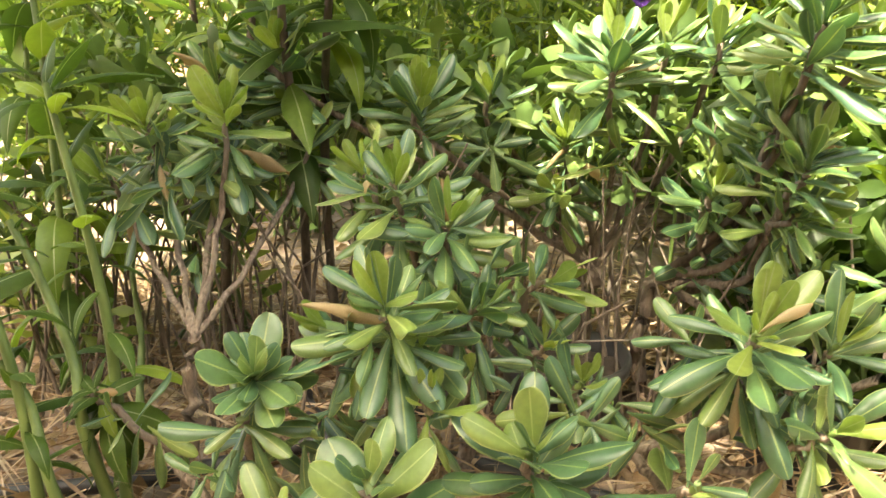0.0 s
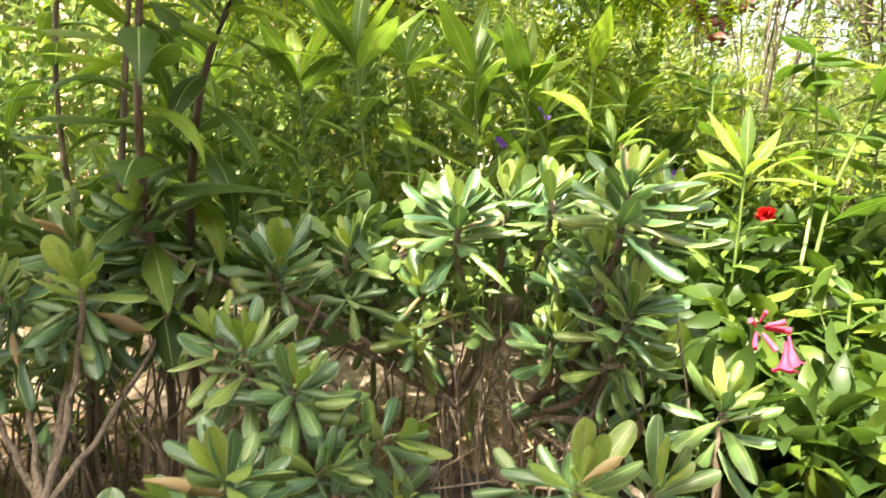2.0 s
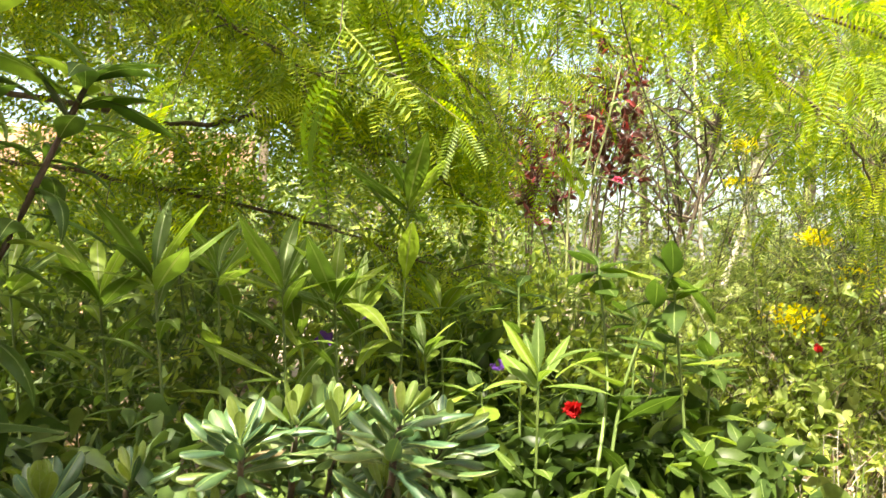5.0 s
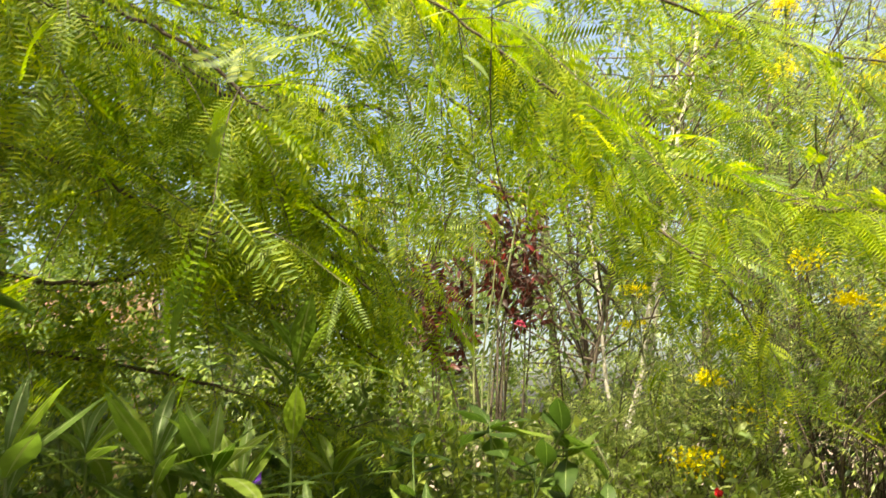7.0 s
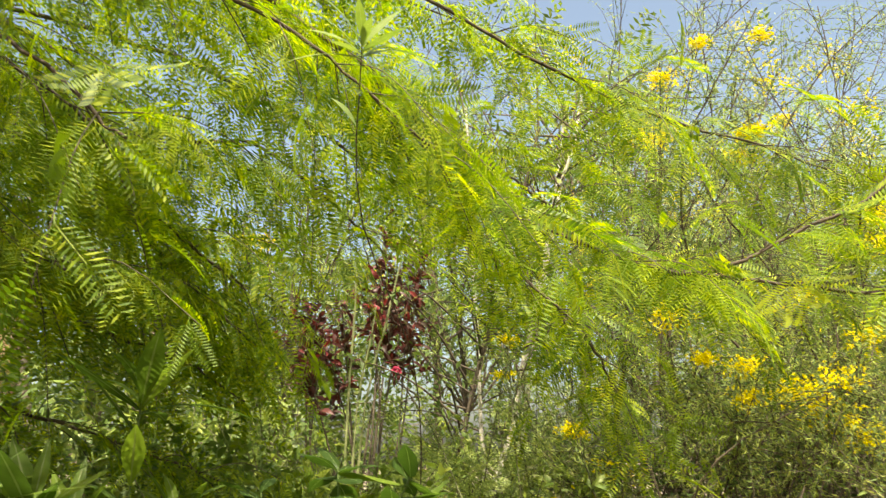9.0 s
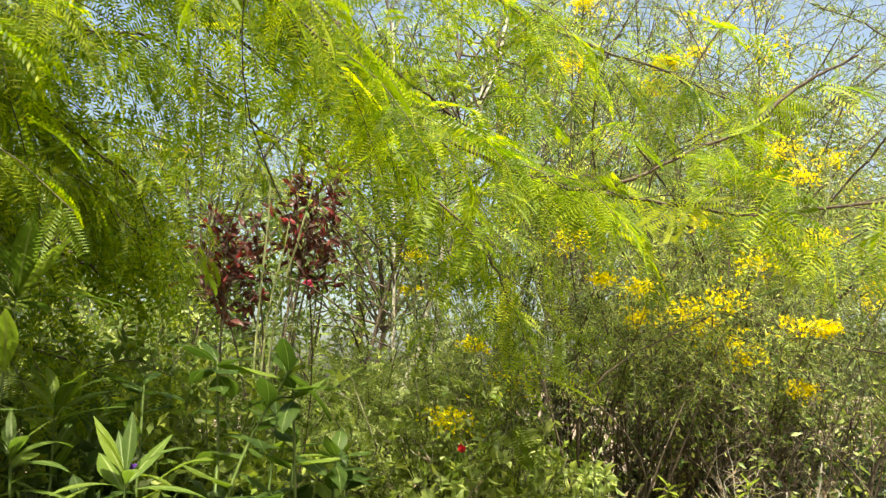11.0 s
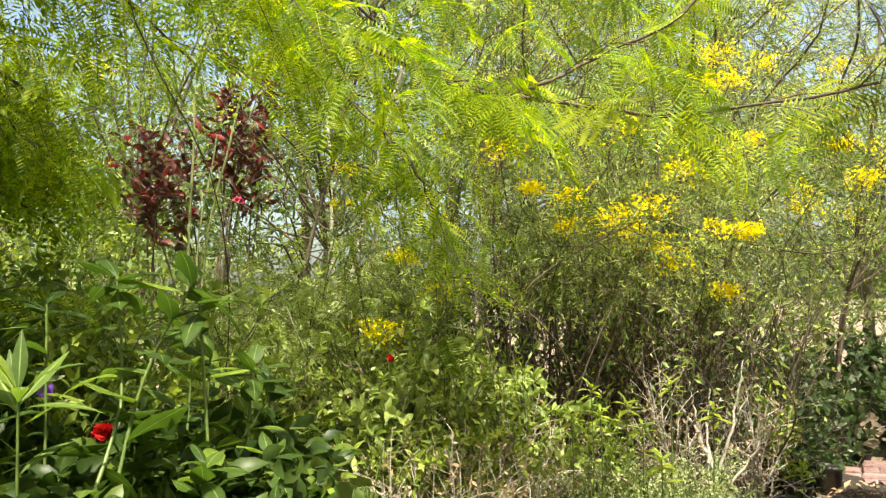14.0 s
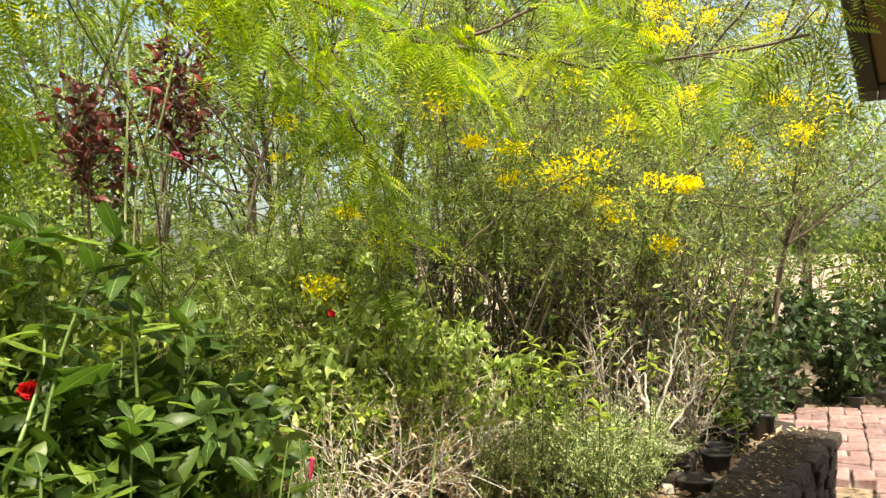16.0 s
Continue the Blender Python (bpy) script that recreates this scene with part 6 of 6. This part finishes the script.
def build_back_left():
    """Leafy growth behind the narrow-leaved plants."""
    for k, (x, y, h, sp, lf, sz) in enumerate((
        (-0.30, 1.62, 0.55, 0.18, "garden", (0.03, 0.055)), (-0.1, 1.75, 0.55, 0.3, "garden", (0.03, 0.05)), (0.35, 1.95, 0.5, 0.3, "fresh", (0.025, 0.05)),
        (-0.45, 2.5, 1.0, 0.35, "hedge", (0.035, 0.06)), (0.1, 2.5, 1.0, 0.4, "hedge", (0.03, 0.055)), (0.62, 2.45, 0.7, 0.3, "hedge", (0.03, 0.05)),
        (-0.3, 3.2, 1.1, 0.6, "hedge", (0.04, 0.07)), (-1.15, 3.6, 1.5, 0.45, "hedge", (0.04, 0.07)), (-1.55, 2.75, 1.15, 0.35, "garden", (0.03, 0.06)), (-2.2, 4.0, 1.3, 0.5, "hedge", (0.04, 0.07)), (-0.95, 1.95, 0.35, 0.14, "garden", (0.025, 0.05)), (-1.07, 2.35, 0.75, 0.22, "garden", (0.03, 0.055)), (-1.09, 2.76, 0.85, 0.25, "garden", (0.03, 0.055)), (0.78, 1.80, 0.50, 0.22, "fresh", (0.025, 0.045)), (1.02, 1.90, 0.55, 0.22, "fresh", (0.025, 0.045)), (0.75, 2.15, 0.7, 0.25, "hedge", (0.03, 0.05)),
    )):
        b = gz(x, y)
        bush("leafy_shrub", b, "loose green leafy shrub behind the flower bed", "shrub", ring_tips(b, h, sp, 15, 200 + k), "leafy shrubs", "green_stem", lf, 0.005, 10, (0.12, 0.28), 13, leaf6(0.19) if y < 1.8 else kite(0.22, 0.1), sz, 0.15)


def build_broad_mass():
    """Leafy growth that fills the space between the broad-leaved stems."""
    for k, (x, y, h, sp) in enumerate(((0.72, 1.18, 0.28, 0.12), (0.98, 1.28, 0.30, 0.14), (0.86, 1.56, 0.34, 0.14), (1.08, 1.50, 0.34, 0.16), (0.62, 1.05, 0.26, 0.12), (0.88, 1.08, 0.26, 0.12), (0.62, 1.50, 0.50, 0.14), (0.52, 0.80, 0.20, 0.10), (0.60, 0.72, 0.20, 0.09), (0.47, 0.93, 0.20, 0.09), (0.66, 0.88, 0.22, 0.10))):
        b = gz(x, y)
        bush("leafy_shrub", b, "green leafy plant filling the flower bed, shade put into its leaf colour", "shrub", ring_tips(b, h, sp, 9, 600 + k), "leafy shrubs", "green_stem", "broad_i", 0.003, 6, (0.05, 0.13), 7, oval(0.2), (0.04, 0.08), 0.2, 0.2, 0.7, 0.08)


def build_cane_back():
    """Sunlit small-leaved shrubs behind the canes, round the red-leaved one and beyond the paving."""
    for k, (x, y, h, sp) in enumerate(((1.15, 3.15, 0.95, 0.3), (1.62, 3.35, 0.95, 0.3), (2.05, 3.3, 1.0, 0.32), (1.0, 2.75, 0.85, 0.25), (1.9, 2.75, 0.75, 0.25), (1.35, 2.45, 0.6, 0.22), (1.62, 2.55, 0.62, 0.2), (2.5, 3.2, 1.1, 0.35), (0.95, 3.7, 1.2, 0.4), (5.15, 2.25, 1.0, 0.4), (5.7, 1.95, 1.0, 0.4), (6.2, 1.55, 0.95, 0.4), (4.7, 2.5, 1.1, 0.4), (4.1, 2.6, 1.15, 0.4))):
        b = gz(x, y)
        bush("leafy_shrub", b, "sunlit yellow-green leafy shrub at the back of the garden", "shrub", ring_tips(b, h, sp, 14, 500 + k), "leafy shrubs", "twig", ("fresh", "hedge")[k % 2], 0.0035, 9, (0.1, 0.26), 9, leaf6(0.18), (0.024, 0.056), 0.2, 0.4, 0.7, 0.1)


def build_low_growth():
    """Small-leaved growth between the coarse stems at the edge of the bed."""
    for k, (x, y, h, sp) in enumerate(((-0.43, 0.90, 0.30, 0.08), (-0.31, 1.04, 0.36, 0.10))):
        b = gz(x, y)
        bush("leafy_shrub", b, "small leafy undergrowth with thin dark stems in shade", "shrub", ring_tips(b, h, sp, 7, 400 + k), "leafy shrubs", "green_stem", "hedge", 0.003, 6, (0.06, 0.14), 6, leaf6(0.17), (0.03, 0.055), 0.25)


def build_added_shade_tree():
    """An unseen tree over the path, added so that its crown shades the shrubs in front."""
    b = (-1.3, -1.0, 0.0)
    t = thing("added_shade_tree", b, "unseen broad-leaved tree added to shade the path and shrubs", "tree")
    c = E_(-0.72, -0.48, 2.65)
    stem_part(t, b, [b, (-1.25, -0.95, 1.2), (-0.9, -0.6, 2.1), c], 0.07, 0.02, "bark", "trunk", 14, 9)
    tw, g = Geo(), Geo()
    for m in range(150):
        tip = E_(rng.uniform(-1.75, -0.04), rng.uniform(-0.80, 0.08), 2.65 + rng.normal() * 0.16)
        tip[1] += 0.22 * smooth(-0.25, -0.6, tip[0])
        q = curve_pts([c, c * 0.5 + tip * 0.5 + (0, 0, 0.03), tip], 6)
        tube(tw, q, 0.007, 0.002, 5)
        nn = 55
        f = 1.5 + rng.random(nn) * 3.49
        j = f.astype(int)
        pp = q[j] + (q[j + 1] - q[j]) * (f - j)[:, None] + rng.normal(size=(nn, 3)) * 0.05
        # opening cut along the sun's direction, so that flecks reach the shrub
        gap = np.hypot(pp[:, 0] + 0.325 + 0.277 * (pp[:, 2] - 2.65), pp[:, 1] + 0.05 + 0.48 * (pp[:, 2] - 2.65))
        pp = pp[gap > 0.14]
        nn = len(pp)
        stamp(g, leaf6(0.26), pp, rand_dirs(nn, -0.1), rand_dirs(nn, 0.9), rng.uniform(0.05, 0.085, nn))
    part("branch_mass", tw.mesh("branch_mass", [M["bark"]], origin=b), t, kind="stuff")
    part("crown", g.mesh("crown", [M["hedge"]], origin=b), t, kind="stuff")


def build_unseen_house():
    """An unseen house added at the camera's back to hold off sky light, with its eave over the path."""
    a = new("wall_3", block_mesh("wall_3", M["render"], 9.0, 0.25, 2.9, 12, 0.0, 0.02))
    a.matrix_world = pose(-0.6, -2.4, 1.45)
    tagged(a, "unseen plain rendered wall added to block sky light", "wall", kind="structure")
    e = new("eave", block_mesh("eave", M["timber"], 7.0, 1.4, 0.06, 13, 0.0, 0.01))
    e.matrix_world = pose(-0.6, -2.3, 2.88, 3, 0, 0)
    tagged(e, "unseen brown timber eave added to the wall behind", "eave", kind="structure")


build_yellow()
build_needle_trees()
build_arches()
build_beyond()
build_back_left()
build_broad_mass()
build_cane_back()
build_low_growth()
build_far()
build_added_shade_tree()
build_unseen_house()


# ---- hoses, pots, roof ----
def hose(pts, r, label, n=40):
    g = Geo()
    tube(g, curve_pts(pts, n), r, r, 10)
    tagged(new("hose", g.mesh("hose", [M["hose"]])), label, "hose", "irrigation hoses")


def on_ground(x, y, up=0.01):
    return (x, y, float(ground_z(x, y)) + up)


hose([on_ground(-0.7, 0.62), on_ground(-0.30, 0.69, 0.02), on_ground(-0.07, 0.75, 0.03), on_ground(0.015, 0.86, 0.012), on_ground(0.2, 0.98), on_ground(0.6, 1.05)], 0.0088, "black plastic irrigation hose lying on the soil")
hose([on_ground(-0.16, 1.05), on_ground(-0.10, 0.80, 0.02), on_ground(0.10, 0.73, 0.02), on_ground(0.30, 0.66, 0.02), on_ground(0.7, 0.6)], 0.0088, "black plastic irrigation hose under the shrub")
hose([on_ground(1.86, 1.58), (1.98, 1.50, 0.34), (2.03, 1.36, 0.31), on_ground(2.05, 1.22)], 0.006, "black irrigation tube arching out of the herbs")
hose([on_ground(1.80, 1.52), (1.95, 1.38, 0.285), (2.06, 1.27, 0.27), on_ground(2.12, 1.16)], 0.006, "black irrigation tube arching out of the herbs")


def build_pots():
    def pot(x, y, z, r, h, tilt=0.0, soil=True):
        b = (x, y, z)
        p = thing("flower_pot", b, "black plastic nursery pot, dusty", "pot", "nursery pots")
        prof = ((0.0, 0.0), (0.72, 0.0), (0.76, 0.02), (0.93, 0.86), (1.0, 0.87), (1.02, 0.93), (1.01, 1.0), (0.94, 1.0), (0.90, 0.84), (0.72, 0.10), (0.0, 0.08))
        sides = 28
        ang = np.linspace(0, 2 * np.pi, sides, endpoint=False)
        v = np.concatenate([np.stack([r * a * np.cos(ang), r * a * np.sin(ang), np.full(sides, h * c)], -1) for a, c in prof])
        i, j = np.meshgrid(np.arange(len(prof) - 1), np.arange(sides), indexing="ij")
        k = (j + 1) % sides
        f = np.stack([i * sides + j, i * sides + k, (i + 1) * sides + k, (i + 1) * sides + j], -1).reshape(-1, 4)
        part("body", Geo().add(v, f).mesh("body", [M["pot"]]), p, pose(0, 0, 0, tilt, 0, 0))
        if soil:
            g = Geo()
            v = np.concatenate([[(0, 0, h * 0.86)], np.stack([0.9 * r * np.cos(ang), 0.9 * r * np.sin(ang), h * (0.82 + 0.03 * np.sin(5 * ang))], -1)])
            g.add(v, [(0, 1 + q, 1 + (q + 1) % sides) for q in range(sides)])
            part("soil", g.mesh("soil", [M["compost"]]), p, pose(0, 0, 0, tilt, 0, 0))

    for x, y, r, h in ((2.60, 1.15, 0.045, 0.07), (2.42, 1.11, 0.055, 0.05), (2.70, 1.20, 0.042, 0.075), (3.13, 1.29, 0.05, 0.10), (2.94, 1.29, 0.045, 0.07), (0.42, 0.80, 0.08, 0.12), (0.17, 0.86, 0.075, 0.11)):
        pot(x, y, float(ground_z(x, y)) - 0.006, r, h)
    for x, y, r, h in ((4.88, 1.70, 0.05, 0.08), (5.05, 1.58, 0.055, 0.09), (4.62, 1.90, 0.05, 0.07)):
        pot(x, y, -0.004, r, h)


def build_stones():
    for k, (x, y, a) in enumerate(((2.47, 1.07, 0.05), (2.38, 1.17, 0.035), (2.55, 1.235, 0.045), (2.78, 1.17, 0.03), (2.30, 1.06, 0.03))):
        ob = new("rock", block_mesh("rock", M["rock"], a * 1.5, a, a * 0.7, 90 + k, a * 0.12, a * 0.16))
        ob.matrix_world = pose(x, y, float(ground_z(x, y)) + a * 0.3, 6 * (k - 2), 5, 37 * k)
        tagged(ob, "small pale grey stone lying on the bed", "stone", "loose stones")


def build_heap():
    """Dark stones heaped at the back of the pots, with a pale slab on top."""
    # the dark ones share the wall's stone colour, with its shade painted in
    for k, (x, y, z, a, b, c, mat, label) in enumerate((
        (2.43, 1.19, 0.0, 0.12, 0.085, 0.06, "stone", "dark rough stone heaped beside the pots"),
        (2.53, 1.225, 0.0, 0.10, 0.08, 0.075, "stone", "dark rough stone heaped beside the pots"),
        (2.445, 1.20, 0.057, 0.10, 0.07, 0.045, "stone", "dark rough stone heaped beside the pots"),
        (2.43, 1.185, 0.100, 0.075, 0.045, 0.022, "rock", "pale slab on top of the dark stone heap"))):
        ob = new("heap_stone", block_mesh("heap_stone", M[mat], a, b, c, 120 + k, 0.006, 0.008))
        ob.matrix_world = pose(x, y, float(ground_z(x, y)) - 0.006 + z + c / 2, 0, 0, 15 + 23 * k)
        tagged(ob, label, "stone", "heaped stones")


def build_roof():
    """The low timber corner of a shelter beside the path, its end boards cut at a slant."""
    base = (2.287, 0.573, 1.211)
    s = thing("roof_corner", base, "dark brown timber corner of a low shelter roof", "roof", kind="structure")

    def board(name, mat, x0, x1, y0, y1, z0, z1, seed, label=""):
        me = block_mesh(name, M[mat], x1 - x0, y1 - y0, z1 - z0, seed, 0.0015, 0.004)
        me.transform(Matrix.Translation(((x0 + x1) / 2, (y0 + y1) / 2, (z0 + z1) / 2)))
        # along the eave, across it, and up the slanted end
        me.transform(Matrix(((0.375, 0.927, -0.261, 0), (-0.927, 0.375, 0.040, 0), (0, 0, 1, 0), (0, 0, 0, 1))))
        part(name, me, s, None, label)

    board("end_trim", "timber_dark", 0.0, 0.036, -0.012, 0.13, 0.0, 0.44, 2, "dark weathered end board")
    board("beam", "timber", 0.038, 0.95, 0.0, 0.11, 0.014, 0.44, 1)
    board("bottom_trim", "timber_dark", 0.036, 0.95, -0.008, 0.12, 0.0, 0.012, 3, "dark lower edge")
    # boards out of view, added behind the corner to shade the low wall
    for k in range(7):
        across = -0.80 + 0.17 * k
        part("unseen_roof_board", block_mesh("unseen_roof_board", M["timber"], 2.2, 0.166, 0.03, 4 + k, 0.0, 0.004), s, local(base, pose(2.287 + 0.375 * 1.12 + 0.927 * across, 0.573 - 0.927 * 1.12 + 0.375 * across, 1.675, 0, 0, -68)))
    part("post", block_mesh("post", M["timber"], 0.09, 0.09, 1.24, 6, 0.0, 0.006), s, local(base, pose(2.62, -0.32, 0.60, 0, 0, -68)))


build_pots()
build_stones()
build_heap()
build_roof()
build_wall()
build_paving()
